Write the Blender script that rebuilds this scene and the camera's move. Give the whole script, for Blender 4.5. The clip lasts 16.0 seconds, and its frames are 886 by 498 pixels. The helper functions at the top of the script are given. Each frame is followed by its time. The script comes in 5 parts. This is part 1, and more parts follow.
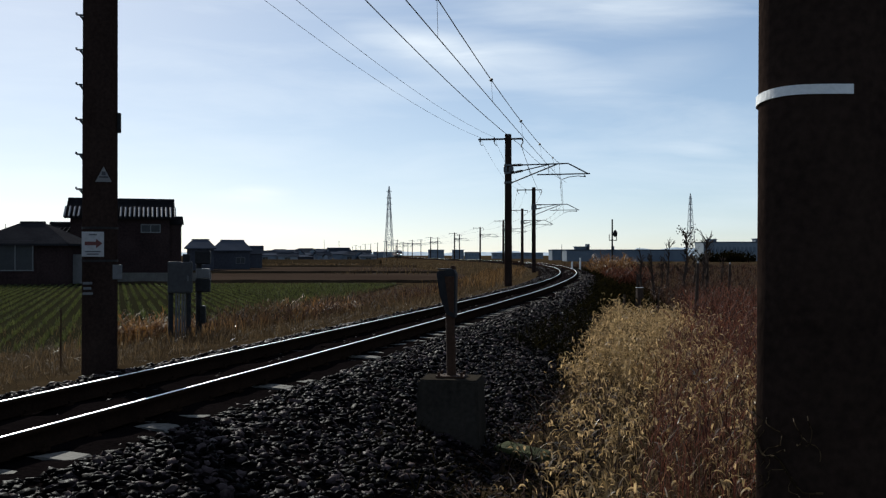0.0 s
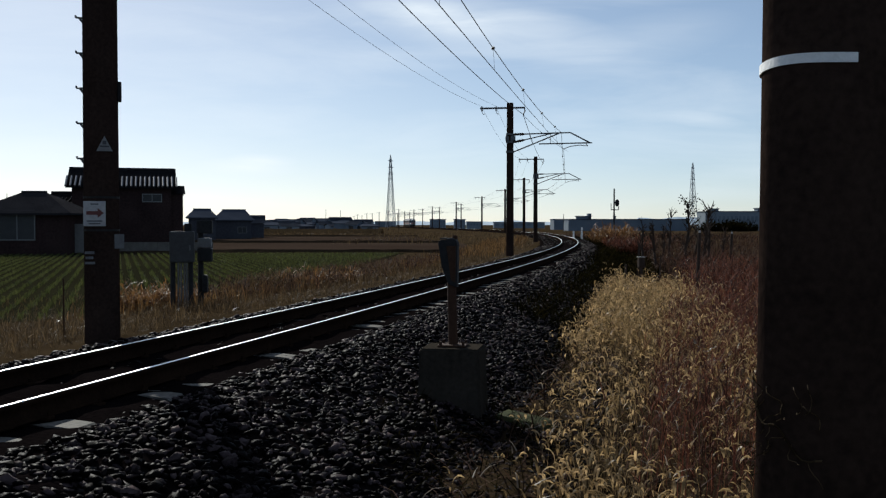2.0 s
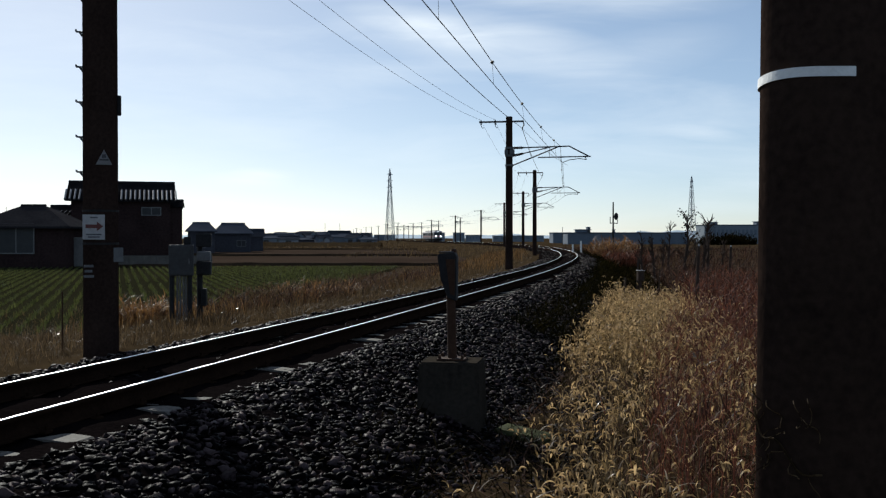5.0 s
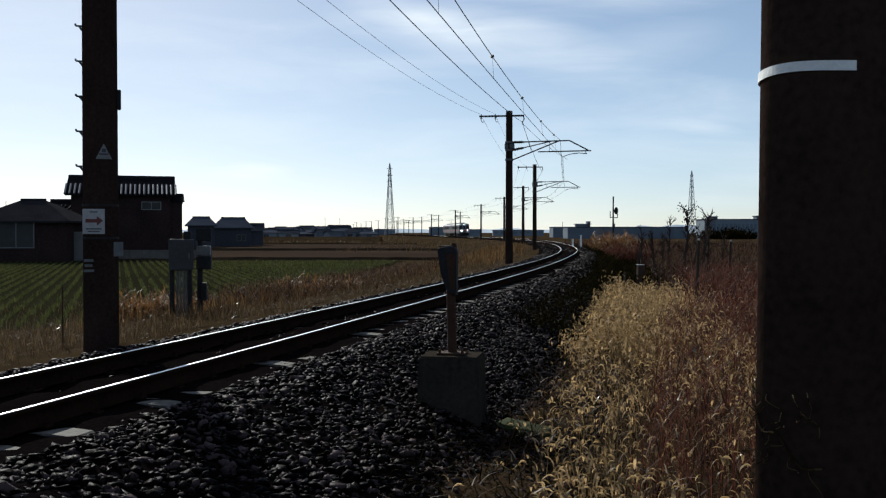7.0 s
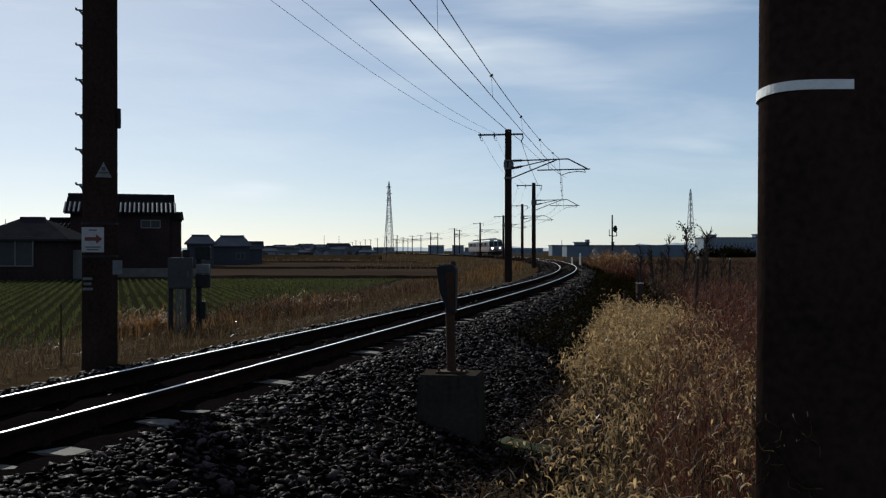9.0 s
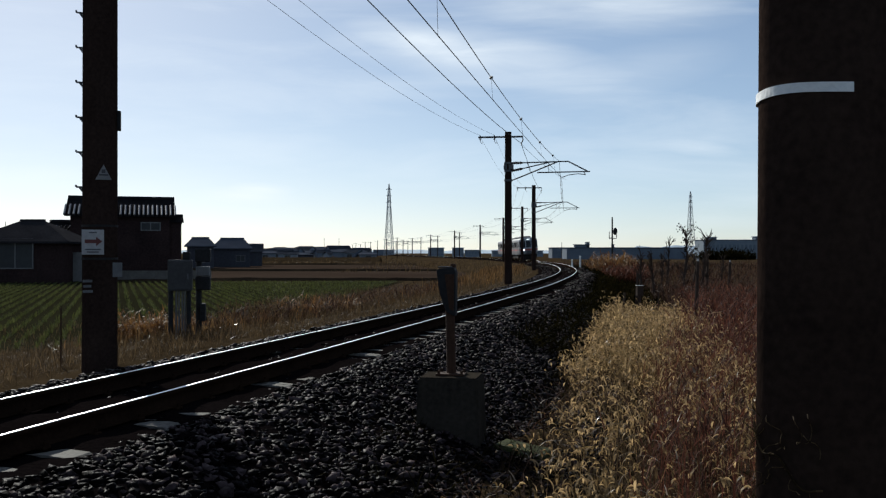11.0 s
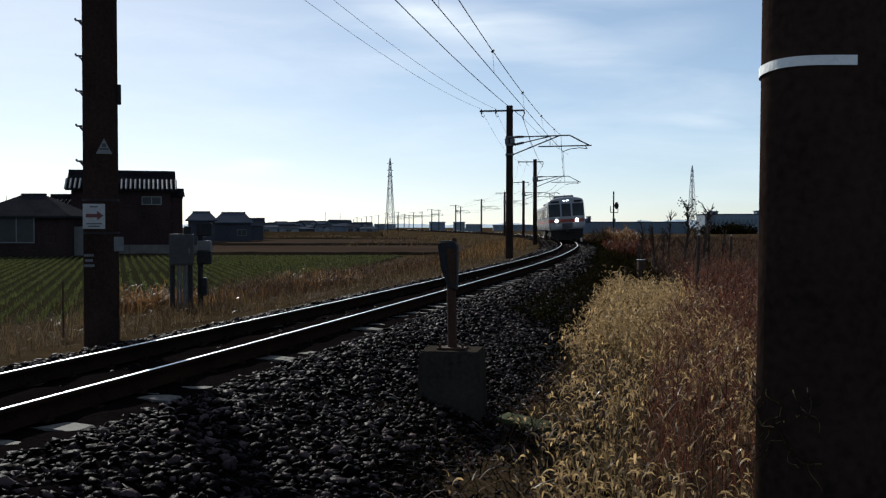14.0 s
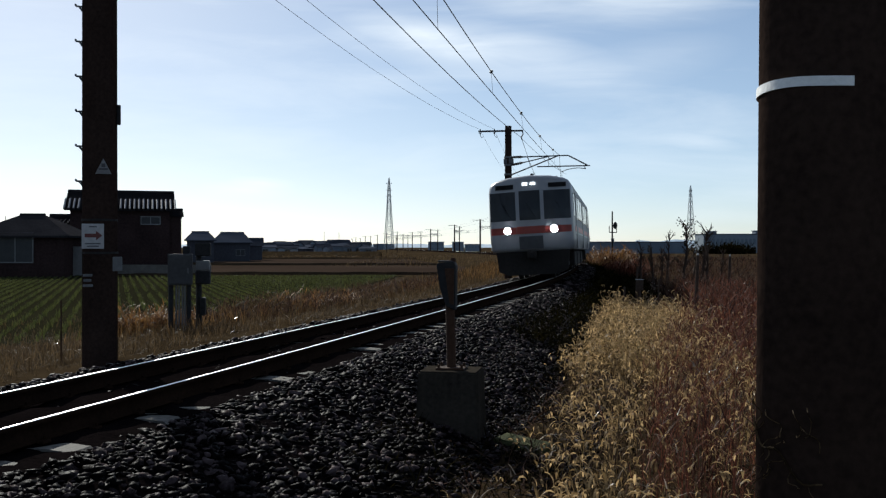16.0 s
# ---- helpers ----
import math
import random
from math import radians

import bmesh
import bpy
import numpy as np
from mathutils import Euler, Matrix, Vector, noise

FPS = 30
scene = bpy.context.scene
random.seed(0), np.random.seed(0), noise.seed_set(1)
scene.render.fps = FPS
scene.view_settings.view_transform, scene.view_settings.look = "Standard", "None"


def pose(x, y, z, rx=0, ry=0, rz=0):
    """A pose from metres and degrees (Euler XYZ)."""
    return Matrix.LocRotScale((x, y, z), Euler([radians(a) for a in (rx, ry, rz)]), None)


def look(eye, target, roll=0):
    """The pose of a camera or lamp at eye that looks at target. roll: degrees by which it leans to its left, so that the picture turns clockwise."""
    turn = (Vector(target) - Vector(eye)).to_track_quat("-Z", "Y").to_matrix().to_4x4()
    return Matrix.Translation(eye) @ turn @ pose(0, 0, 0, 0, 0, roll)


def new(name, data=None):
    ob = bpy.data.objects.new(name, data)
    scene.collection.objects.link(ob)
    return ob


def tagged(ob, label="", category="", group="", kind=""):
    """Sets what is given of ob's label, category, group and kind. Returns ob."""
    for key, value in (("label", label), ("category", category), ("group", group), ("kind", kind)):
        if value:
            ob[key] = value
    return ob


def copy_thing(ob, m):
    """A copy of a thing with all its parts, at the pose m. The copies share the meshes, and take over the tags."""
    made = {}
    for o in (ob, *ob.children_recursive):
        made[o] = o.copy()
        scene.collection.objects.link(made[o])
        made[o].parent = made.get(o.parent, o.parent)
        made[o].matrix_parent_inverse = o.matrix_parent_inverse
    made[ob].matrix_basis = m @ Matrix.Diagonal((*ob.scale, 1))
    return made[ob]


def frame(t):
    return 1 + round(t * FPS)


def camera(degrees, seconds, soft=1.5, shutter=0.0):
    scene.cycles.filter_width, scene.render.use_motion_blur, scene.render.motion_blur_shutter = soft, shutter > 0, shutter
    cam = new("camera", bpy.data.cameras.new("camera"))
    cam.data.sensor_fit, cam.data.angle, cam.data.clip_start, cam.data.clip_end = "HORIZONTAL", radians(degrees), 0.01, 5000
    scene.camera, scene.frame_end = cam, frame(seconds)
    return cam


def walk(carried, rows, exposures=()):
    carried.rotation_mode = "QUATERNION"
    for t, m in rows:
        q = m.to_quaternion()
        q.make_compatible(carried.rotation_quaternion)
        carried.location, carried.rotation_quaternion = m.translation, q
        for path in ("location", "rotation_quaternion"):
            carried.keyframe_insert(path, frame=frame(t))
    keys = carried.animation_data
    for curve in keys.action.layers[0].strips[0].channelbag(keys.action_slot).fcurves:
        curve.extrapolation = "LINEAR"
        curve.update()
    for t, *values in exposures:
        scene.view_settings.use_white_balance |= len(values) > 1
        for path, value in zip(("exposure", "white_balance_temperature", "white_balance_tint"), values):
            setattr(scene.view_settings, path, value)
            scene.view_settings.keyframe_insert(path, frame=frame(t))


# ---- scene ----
# The camera stands beside a railway curve; x is right, y ahead, z = 0 is the top of the low rail.
cam = camera(50.0, 16.0, soft=1.25)
EYE = (0.0, 0.0, 1.264)
# seconds, tilt, turn in degrees
TILT = [(0, .36, 0), (.5, .06, 0), (1, -.49, .05), (1.5, -1.11, .10), (2, -1.48, .10), (2.5, -2.36, .15), (2.7, -2.45, .16), (3, -2.26, .16),
        (3.5, -.80, .05), (4, -.75, .05), (4.2, -.49, .05), (6.3, -1.05, .05), (6.5, -.75, .05), (7, -1.01, .05), (7.5, -2.41, .11), (8, -.95, .05),
        (8.5, .24, 0), (9, .09, 0), (11.5, .25, 0), (12, -.38, 0), (12.5, -.80, .05), (13, -.64, .05), (13.5, -1.01, .05), (14, -1.32, .07),
        (14.5, -1.27, .10), (15, -.64, .05), (15.5, -.64, .05), (16, -.12, 0)]
EXPOSE = [(0, 0), (1.5, -.03), (2, -.06), (2.5, -.02), (2.8, .4), (3.05, .45), (3.4, .05), (4, .03), (7, .02), (7.5, .08), (8, .14), (8.5, -.1), (9, -.22), (11.5, -.02), (12.5, -.08), (13.5, .03), (14.5, .1), (16, .07)]
BASE_STOPS, KELVIN, TINT = .14, 6050, 6
walk(cam, [(t, pose(*EYE, 90 + p, 0, w)) for t, p, w in TILT], [(t, BASE_STOPS + e, KELVIN, TINT) for t, e in EXPOSE])

# ---- light ----
SUN_AZ, SUN_EL = -26.5, 30.0      # degrees right of straight ahead, above the horizon
world = bpy.data.worlds.new("sky")
scene.world = world
world.use_nodes = True
wn, wl = world.node_tree.nodes, world.node_tree.links
back = wn["Background"]
sky = wn.new("ShaderNodeTexSky")
sky.sky_type, sky.sun_disc = "NISHITA", False
sky.sun_elevation, sky.sun_rotation = radians(SUN_EL), radians(SUN_AZ)
sky.air_density, sky.dust_density, sky.ozone_density = .64, .36, 1.0
wco = wn.new("ShaderNodeTexCoord")
wmap = wn.new("ShaderNodeMapping")
wmap.inputs["Scale"].default_value = (2.2, 2.2, 13.0)
wmap.inputs["Rotation"].default_value = (radians(4), radians(-5), radians(20))
wl.new(wco.outputs["Generated"], wmap.inputs["Vector"])
wno = wn.new("ShaderNodeTexNoise")
wno.inputs["Scale"].default_value, wno.inputs["Detail"].default_value, wno.inputs["Roughness"].default_value = 1.6, 6, .58
wno.inputs["Distortion"].default_value = .35
wl.new(wmap.outputs["Vector"], wno.inputs["Vector"])
wra = wn.new("ShaderNodeValToRGB")
wra.color_ramp.elements[0].position, wra.color_ramp.elements[0].color = .46, (.04, .04, .04, 1)
wra.color_ramp.elements[1].position, wra.color_ramp.elements[1].color = .78, (.28, .28, .28, 1)
wl.new(wno.outputs["Fac"], wra.inputs["Fac"])
wmi = wn.new("ShaderNodeMix")
wmi.data_type = "RGBA"
wmi.inputs["B"].default_value = (13.0, 13.4, 13.7, 1)
# separate wisps of cirrus: across, up (as slopes ahead), length, depth, tilt, strength
wse, wcross, wrise, wflat = wn.new("ShaderNodeSeparateXYZ"), wn.new("ShaderNodeMath"), wn.new("ShaderNodeMath"), wn.new("ShaderNodeCombineXYZ")
wl.new(wco.outputs["Generated"], wse.inputs[0])
for node, axis, slot in ((wcross, 0, 0), (wrise, 2, 1)):
    node.operation = "DIVIDE"
    wl.new(wse.outputs[axis], node.inputs[0])
    wl.new(wse.outputs[1], node.inputs[1])
    wl.new(node.outputs[0], wflat.inputs[slot])
wfib = wn.new("ShaderNodeTexNoise")
wfib.inputs["Scale"].default_value, wfib.inputs["Detail"].default_value, wfib.inputs["Distortion"].default_value = 6.0, 5, .6
wfm = wn.new("ShaderNodeMapping")
wfm.inputs["Scale"].default_value = (1.4, 9.0, 1.0)
wl.new(wflat.outputs[0], wfm.inputs["Vector"])
wl.new(wfm.outputs["Vector"], wfib.inputs["Vector"])
cover = wra.outputs["Color"]
for wx, wz, wide, deep, tip, much in ((.035, .208, .17, .034, -8, .85), (-.02, .222, .09, .02, -14, .6), (.16, .265, .17, .035, -4, .65), (-.21, .06, .06, .011, -2, 1.1),
                                      (-.19, .068, .04, .007, -3, .8), (.27, .11, .05, .009, -6, .4), (-.44, .075, .08, .02, 3, .8), (.2, .19, .12, .03, 12, .3)):
    wm_, wg, wk = wn.new("ShaderNodeMapping"), wn.new("ShaderNodeTexGradient"), wn.new("ShaderNodeMath")
    wm_.vector_type, wg.gradient_type, wk.operation = "TEXTURE", "SPHERICAL", "MULTIPLY"
    wm_.inputs["Location"].default_value = (wx, wz, 0)
    wm_.inputs["Rotation"].default_value = (0, 0, radians(tip))
    wm_.inputs["Scale"].default_value = (wide, deep, 1)
    wl.new(wflat.outputs[0], wm_.inputs["Vector"])
    wl.new(wm_.outputs["Vector"], wg.inputs["Vector"])
    wl.new(wg.outputs["Fac"], wk.inputs[0])
    wl.new(wfib.outputs["Fac"], wk.inputs[1])
    wadd = wn.new("ShaderNodeMath")
    wadd.operation, wadd.use_clamp = "MULTIPLY_ADD", True
    wl.new(wk.outputs[0], wadd.inputs[0])
    wadd.inputs[1].default_value = much
    wl.new(cover, wadd.inputs[2])
    cover = wadd.outputs[0]
wl.new(cover, wmi.inputs["Factor"])
wl.new(sky.outputs["Color"], wmi.inputs["A"])
# soft limit on the sky's brightness, evens out the glare round the sun: c * k / (c + k)
SKY_LIMIT = (24.0, 24.0, 24.0)
wup, wsum, wdiv = [wn.new("ShaderNodeVectorMath") for _ in range(3)]
wup.operation, wsum.operation, wdiv.operation = "MULTIPLY", "ADD", "DIVIDE"
for node in (wup, wsum):
    wl.new(wmi.outputs["Result"], node.inputs[0])
    node.inputs[1].default_value = SKY_LIMIT
wl.new(wup.outputs[0], wdiv.inputs[0])
wl.new(wsum.outputs[0], wdiv.inputs[1])
wl.new(wdiv.outputs[0], back.inputs["Color"])
back.inputs["Strength"].default_value = .109

sun_data = bpy.data.lights.new("sun", "SUN")
sun_data.energy, sun_data.angle, sun_data.color = 5.0, radians(.5), (1, .93, .82)
sun = new("sun", sun_data)
az, el = radians(SUN_AZ), radians(SUN_EL)
SUN_DIR = Vector((math.sin(az) * math.cos(el), math.cos(az) * math.cos(el), math.sin(el)))
sun.matrix_world = look((0, 0, 60), Vector((0, 0, 60)) - SUN_DIR)


# ---- materials ----
def material(name, dark, light, rough=.7, grain=8.0, coarse=1.2, bump=.3, metal=0.0, through_light=0.0, island=0.0, spec=.5, bump_scale=None, span=(.28, .75)):
    """A surface between two colours: coarse stains, fine grain and relief; island varies the colour from piece to piece."""
    mt = bpy.data.materials.new(name)
    mt.use_nodes = True
    n, l = mt.node_tree.nodes, mt.node_tree.links
    bs = n["Principled BSDF"]
    co = n.new("ShaderNodeTexCoord")
    fine, wide = n.new("ShaderNodeTexNoise"), n.new("ShaderNodeTexNoise")
    for t, s, d in ((fine, grain, 5), (wide, coarse, 3)):
        t.inputs["Scale"].default_value, t.inputs["Detail"].default_value = s, d
        l.new(co.outputs["Object"], t.inputs["Vector"])
    mixed = n.new("ShaderNodeMath")
    mixed.operation = "MULTIPLY_ADD"
    l.new(fine.outputs["Fac"], mixed.inputs[0])
    mixed.inputs[1].default_value = .55
    half = n.new("ShaderNodeMath")
    half.operation = "MULTIPLY"
    half.inputs[1].default_value = .5
    l.new(wide.outputs["Fac"], half.inputs[0])
    l.new(half.outputs[0], mixed.inputs[2])
    fac = mixed.outputs[0]
    if island:
        geo = n.new("ShaderNodeNewGeometry")
        add = n.new("ShaderNodeMath")
        add.operation = "MULTIPLY_ADD"
        l.new(geo.outputs["Random Per Island"], add.inputs[0])
        add.inputs[1].default_value = island
        sub = n.new("ShaderNodeMath")
        sub.operation = "SUBTRACT"
        sub.inputs[1].default_value = island / 2
        l.new(fac, sub.inputs[0])
        l.new(sub.outputs[0], add.inputs[2])
        fac = add.outputs[0]
    ramp = n.new("ShaderNodeValToRGB")
    ramp.color_ramp.elements[0].position, ramp.color_ramp.elements[0].color = span[0], (*dark, 1)
    ramp.color_ramp.elements[1].position, ramp.color_ramp.elements[1].color = span[1], (*light, 1)
    l.new(fac, ramp.inputs["Fac"])
    l.new(ramp.outputs["Color"], bs.inputs["Base Color"])
    rr = n.new("ShaderNodeMapRange")
    rr.inputs["To Min"].default_value, rr.inputs["To Max"].default_value = max(0, rough - .12), min(1, rough + .12)
    l.new(fine.outputs["Fac"], rr.inputs["Value"])
    l.new(rr.outputs[0], bs.inputs["Roughness"])
    bs.inputs["Metallic"].default_value = metal
    bs.inputs["Specular IOR Level"].default_value = spec
    if bump:
        bp = n.new("ShaderNodeBump")
        bp.inputs["Strength"].default_value, bp.inputs["Distance"].default_value = bump, bump_scale or .02
        l.new(fine.outputs["Fac"], bp.inputs["Height"])
        l.new(bp.outputs["Normal"], bs.inputs["Normal"])
    if through_light:
        tr, mx = n.new("ShaderNodeBsdfTranslucent"), n.new("ShaderNodeMixShader")
        l.new(ramp.outputs["Color"], tr.inputs["Color"])
        mx.inputs["Fac"].default_value = through_light
        l.new(bs.outputs[0], mx.inputs[1])
        l.new(tr.outputs[0], mx.inputs[2])
        l.new(mx.outputs[0], n["Material Output"].inputs["Surface"])
    return mt


def glow(name, colour, strength):
    mt = bpy.data.materials.new(name)
    mt.use_nodes = True
    bs = mt.node_tree.nodes["Principled BSDF"]
    bs.inputs["Base Color"].default_value = (*colour, 1)
    bs.inputs["Emission Color"].default_value = (*colour, 1)
    bs.inputs["Emission Strength"].default_value = strength
    return mt


SOIL = material("soil", (0.016, 0.0112, 0.0072), (0.048, 0.0336, 0.0208), .95, 6, .15, .6, spec=0.0)
FIELD_GREEN = material("green_field_soil", (0.009, 0.009, 0.005), (0.022, 0.021, 0.011), .95, 9, .12, .6, spec=0.0)
FIELD_BARE = material("bare_field", (0.024, 0.016, 0.012), (0.05, 0.036, 0.027), .95, 4, .06, .6, spec=0.0)
FIELD_DRY = material("dry_meadow", (0.018, 0.0125, 0.007), (0.056, 0.039, 0.022), .95, 1.2, .05, .8, spec=0.0)
# bed held near black: the shade between rails and stones is painted in
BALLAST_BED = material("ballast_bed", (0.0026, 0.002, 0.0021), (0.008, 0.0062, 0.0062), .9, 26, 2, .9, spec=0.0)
# most stones near black, few pale: shaded and sunlit stones set by colour
STONE = material("shade_dark_ballast_stone", (0.0026, 0.0019, 0.0021), (0.06, 0.044, 0.045), 0.5, 30, 3, .5, island=1.0, spec=0.012, span=(.62, 1.3))
STEEL_TOP = material("polished_rail_steel", (0.74, 0.74, 0.74), (0.86, 0.86, 0.85), 0.38, 40, 4, 0, metal=1)
STEEL_RUST = material("rusty_rail_side", (0.007, 0.0045, 0.0035), (0.024, 0.014, 0.009), .8, 30, 3, .4, spec=0.0)
# block concrete far below its own tone: backlit shade is in the colour
CONCRETE = material("shaded_weathered_concrete", (0.015, 0.0125, 0.0105), (0.046, 0.039, 0.031), .85, 22, 1.6, .35, spec=0.0)
SLEEPER = material("dark_sleeper_concrete", (0.02, 0.018, 0.016), (0.17, 0.158, 0.14), .8, 22, 2, .3, spec=0.08)
CONCRETE_PALE = material("pale_concrete", (0.06, 0.055, 0.05), (0.16, 0.148, 0.13), .8, 22, 2, .3, spec=0.2)
# masts and near pole: brown concrete with their backlit shade painted in
POLE_BROWN = material("shaded_brown_concrete", (0.013, 0.0085, 0.007), (0.04, 0.026, 0.021), .8, 24, 1.3, .35, spec=0.0)
POLE_NEAR = material("shaded_brown_pole", (0.015, 0.0105, 0.0095), (0.052, 0.035, 0.028), .85, 38, 2.2, .35, bump_scale=.006, spec=0.0)
GALV = material("galvanised_steel", (0.06, 0.06, 0.063), (0.12, 0.12, 0.125), .5, 20, 2, .15, metal=.7)
WIRE = material("oxidised_copper_wire", (.04, .035, .03), (.09, .075, .06), .55, 9, 1, 0, metal=.6)
PORCELAIN = material("dark_glazed_porcelain", (.03, .02, .018), (.06, .042, .036), .6, 12, 2, 0, spec=.15)
TAPE = material("white_tape", (.62, .63, .62), (.80, .80, .78), .5, 60, 8, .15)
CABINET = material("grey_painted_cabinet", (0.03, 0.03, 0.031), (0.058, 0.058, 0.06), .55, 14, 2, .08, spec=0.1)
DARK_STEEL = material("dark_painted_steel", (0.009, 0.009, 0.01), (0.028, 0.027, 0.028), 0.75, 16, 2, .15, spec=0.12)
RUST_POST = material("rusty_brown_post", (0.02, 0.01, 0.007), (0.06, 0.032, 0.02), .85, 25, 3, .3, spec=0.1)
SIGN_WHITE = material("faded_white_sign", (0.26, 0.255, 0.255), (0.4, 0.39, 0.385), .55, 18, 3, .05, spec=0.2)
SIGN_RED = material("faded_red_paint", (0.09, 0.03, 0.027), (0.14, 0.05, 0.045), .6, 20, 3, .05, spec=0.2)
SIGN_GREY = material("grey_plate", (0.08, 0.08, 0.085), (0.15, 0.15, 0.15), .6, 18, 3, .05, spec=0.2)
BAR_DARK = material("dark_print", (.05, .05, .06), (.10, .10, .11), .7, 18, 3, 0)
GOLD_GRASS = material("golden_dry_grass", (0.05, 0.032, 0.014), (0.26, 0.175, 0.08), .55, 3, .5, 0, through_light=0.55, island=.8, spec=0.15)
PALE_HEAD = material("pale_foxtail_heads", (0.16, 0.106, 0.047), (0.5, 0.345, 0.17), .5, 3, .5, 0, through_light=0.55, island=.8, spec=0.2)
RED_WEED = material("red_brown_weeds", (0.024, 0.0085, 0.0065), (0.15, 0.056, 0.034), .6, 3, .4, 0, through_light=.35, island=.8, spec=0.05)
# green taken almost to black: the slope's shade is put into the weeds
OLIVE_WEED = material("shaded_green_weeds", (0.0032, 0.0034, 0.0012), (0.0165, 0.013, 0.0045), .6, 3, .4, 0, through_light=0.2, island=.8, spec=0)
VERGE = material("brown_verge_weeds", (0.036, 0.019, 0.0078), (0.165, 0.096, 0.04), .6, 3, .4, 0, through_light=.4, island=.8, spec=.03)
# pale tone stands in for sun glints among the weeds
GLOSSY_LEAF = material("pale_glossy_glint_leaves", (0.112, 0.08, 0.052), (0.304, 0.24, 0.168), 0.3, 3, .4, 0, through_light=.3, island=.6, spec=0.25)
STRAW = material("straw_grass", (0.028, 0.018, 0.0095), (0.108, 0.073, 0.038), .6, 3, .4, 0, through_light=.4, island=.8, spec=0.03)
CROP = material("green_crop_blades", (0.03, 0.036, 0.011), (0.09, 0.098, 0.03), .55, 3, .3, 0, through_light=.35, island=.7, spec=0.1)
BRUSH = material("dark_dry_brush", (0.014, 0.0075, 0.006), (0.085, 0.046, 0.03), .7, 3, .4, 0, through_light=.3, island=.9, spec=0.03)
MOSS = material("mossy_concrete", (0.02, 0.024, 0.009), (0.075, 0.08, 0.036), .9, 18, 3, .5, spec=.05)
BARK = material("bare_bark", (0.025, 0.017, 0.013), (0.065, 0.045, 0.035), .9, 20, 3, .4, spec=0.05)
BUSH = material("orange_dry_vines", (0.085, 0.04, 0.014), (0.25, 0.125, 0.04), .6, 3, .5, 0, through_light=.35, island=.8)
ROOF_MATTE = material("weathered_dark_roofing", (.012, .012, .014), (.035, .033, .035), .9, 8, .6, .2, spec=0.0)
TILE = material("glazed_roof_tile", (0.014, 0.014, 0.016), (0.04, 0.038, 0.04), 0.22, 10, .6, .2)
WOOD_DARK = material("dark_weathered_boards", (0.014, 0.0095, 0.0095), (0.044, 0.0285, 0.027), .85, 6, .5, .3, spec=0.0)
PLASTER = material("grey_plaster", (0.1, 0.098, 0.1), (0.18, 0.175, 0.17), .9, 5, .4, .2)
WINDOW = material("dim_window_glass", (0.015, 0.017, 0.02), (0.035, 0.037, 0.04), 0.35, 2, .4, 0, spec=0.2)
FRAME_ALU = material("aluminium_sash", (0.08, 0.08, 0.085), (0.14, 0.14, 0.145), .4, 9, 1, 0, metal=.6)
# FAR_*, HILL and PYLON carry the distance haze in their base colours
FAR_WALL = material("haze_tinted_factory_wall", (0.096, 0.12, 0.152), (0.144, 0.168, 0.2), .85, .5, .05, 0, spec=0.05)
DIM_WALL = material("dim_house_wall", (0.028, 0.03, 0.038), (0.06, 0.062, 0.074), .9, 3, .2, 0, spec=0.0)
FAR_WALL_B = material("haze_tinted_pale_wall", (0.13, 0.16, 0.19), (0.2, 0.23, 0.265), .85, .5, .05, 0, spec=0.05)
FAR_ROOF = material("haze_tinted_dark_roof", (0.036, 0.042, 0.056), (0.068, 0.075, 0.094), .7, .5, .05, 0, spec=0)
HILL = material("haze_tinted_hills", (.30, .38, .46), (.38, .46, .54), 1, .01, .002, 0)
PYLON = material("haze_tinted_lattice_steel", (.26, .28, .30), (.36, .38, .40), .6, .5, .1, 0)
# white paint lowered to mid grey: the cab front's shade is in it
BODY = material("shaded_white_train_paint", (0.19, 0.19, 0.2), (0.26, 0.26, 0.27), .35, 3, .3, .02)
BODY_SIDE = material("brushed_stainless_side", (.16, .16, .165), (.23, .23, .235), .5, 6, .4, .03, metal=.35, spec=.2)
ORANGE = material("orange_band", (0.34, 0.055, 0.045), (0.44, 0.085, 0.065), .4, 6, .5, .02)
TRAIN_GLASS = material("dark_train_glass", (.010, .011, .013), (.022, .024, .028), .08, 2, .5, 0)
UNDER = material("grimy_underframe", (0.008, 0.007, 0.0065), (0.025, 0.022, 0.02), .8, 10, 1, .3, spec=0.1)
ROOF_GREY = material("train_roof_grey", (0.08, 0.08, 0.085), (0.14, 0.14, 0.145), .6, 5, .5, .1, spec=0.15)
LAMP = glow("lit_headlamp", (1.0, .96, 1.0), 25)
LAMP_SMALL = glow("lit_marker_lamp", (.95, 1.0, 1.0), 2.2)


# ---- mesh tools ----
def link(name, bm, mt, smooth=False):
    me = bpy.data.meshes.new(name)
    bm.normal_update()
    bm.to_mesh(me)
    bm.free()
    me.materials.append(mt)
    if smooth:
        me.polygons.foreach_set("use_smooth", [True] * len(me.polygons))
    return new(name, me)


def part(name, bm, mt, parent, label="", smooth=False):
    """Links a bmesh as one mesh object under a thing or a part."""
    ob = link(name, bm, mt, smooth)
    ob.parent = parent
    return tagged(ob, label)


def thing(name, label, category, m=None, group=""):
    ob = new(name)
    ob.empty_display_size = .2
    if m is not None:
        ob.matrix_basis = m
    return tagged(ob, label, category, group)


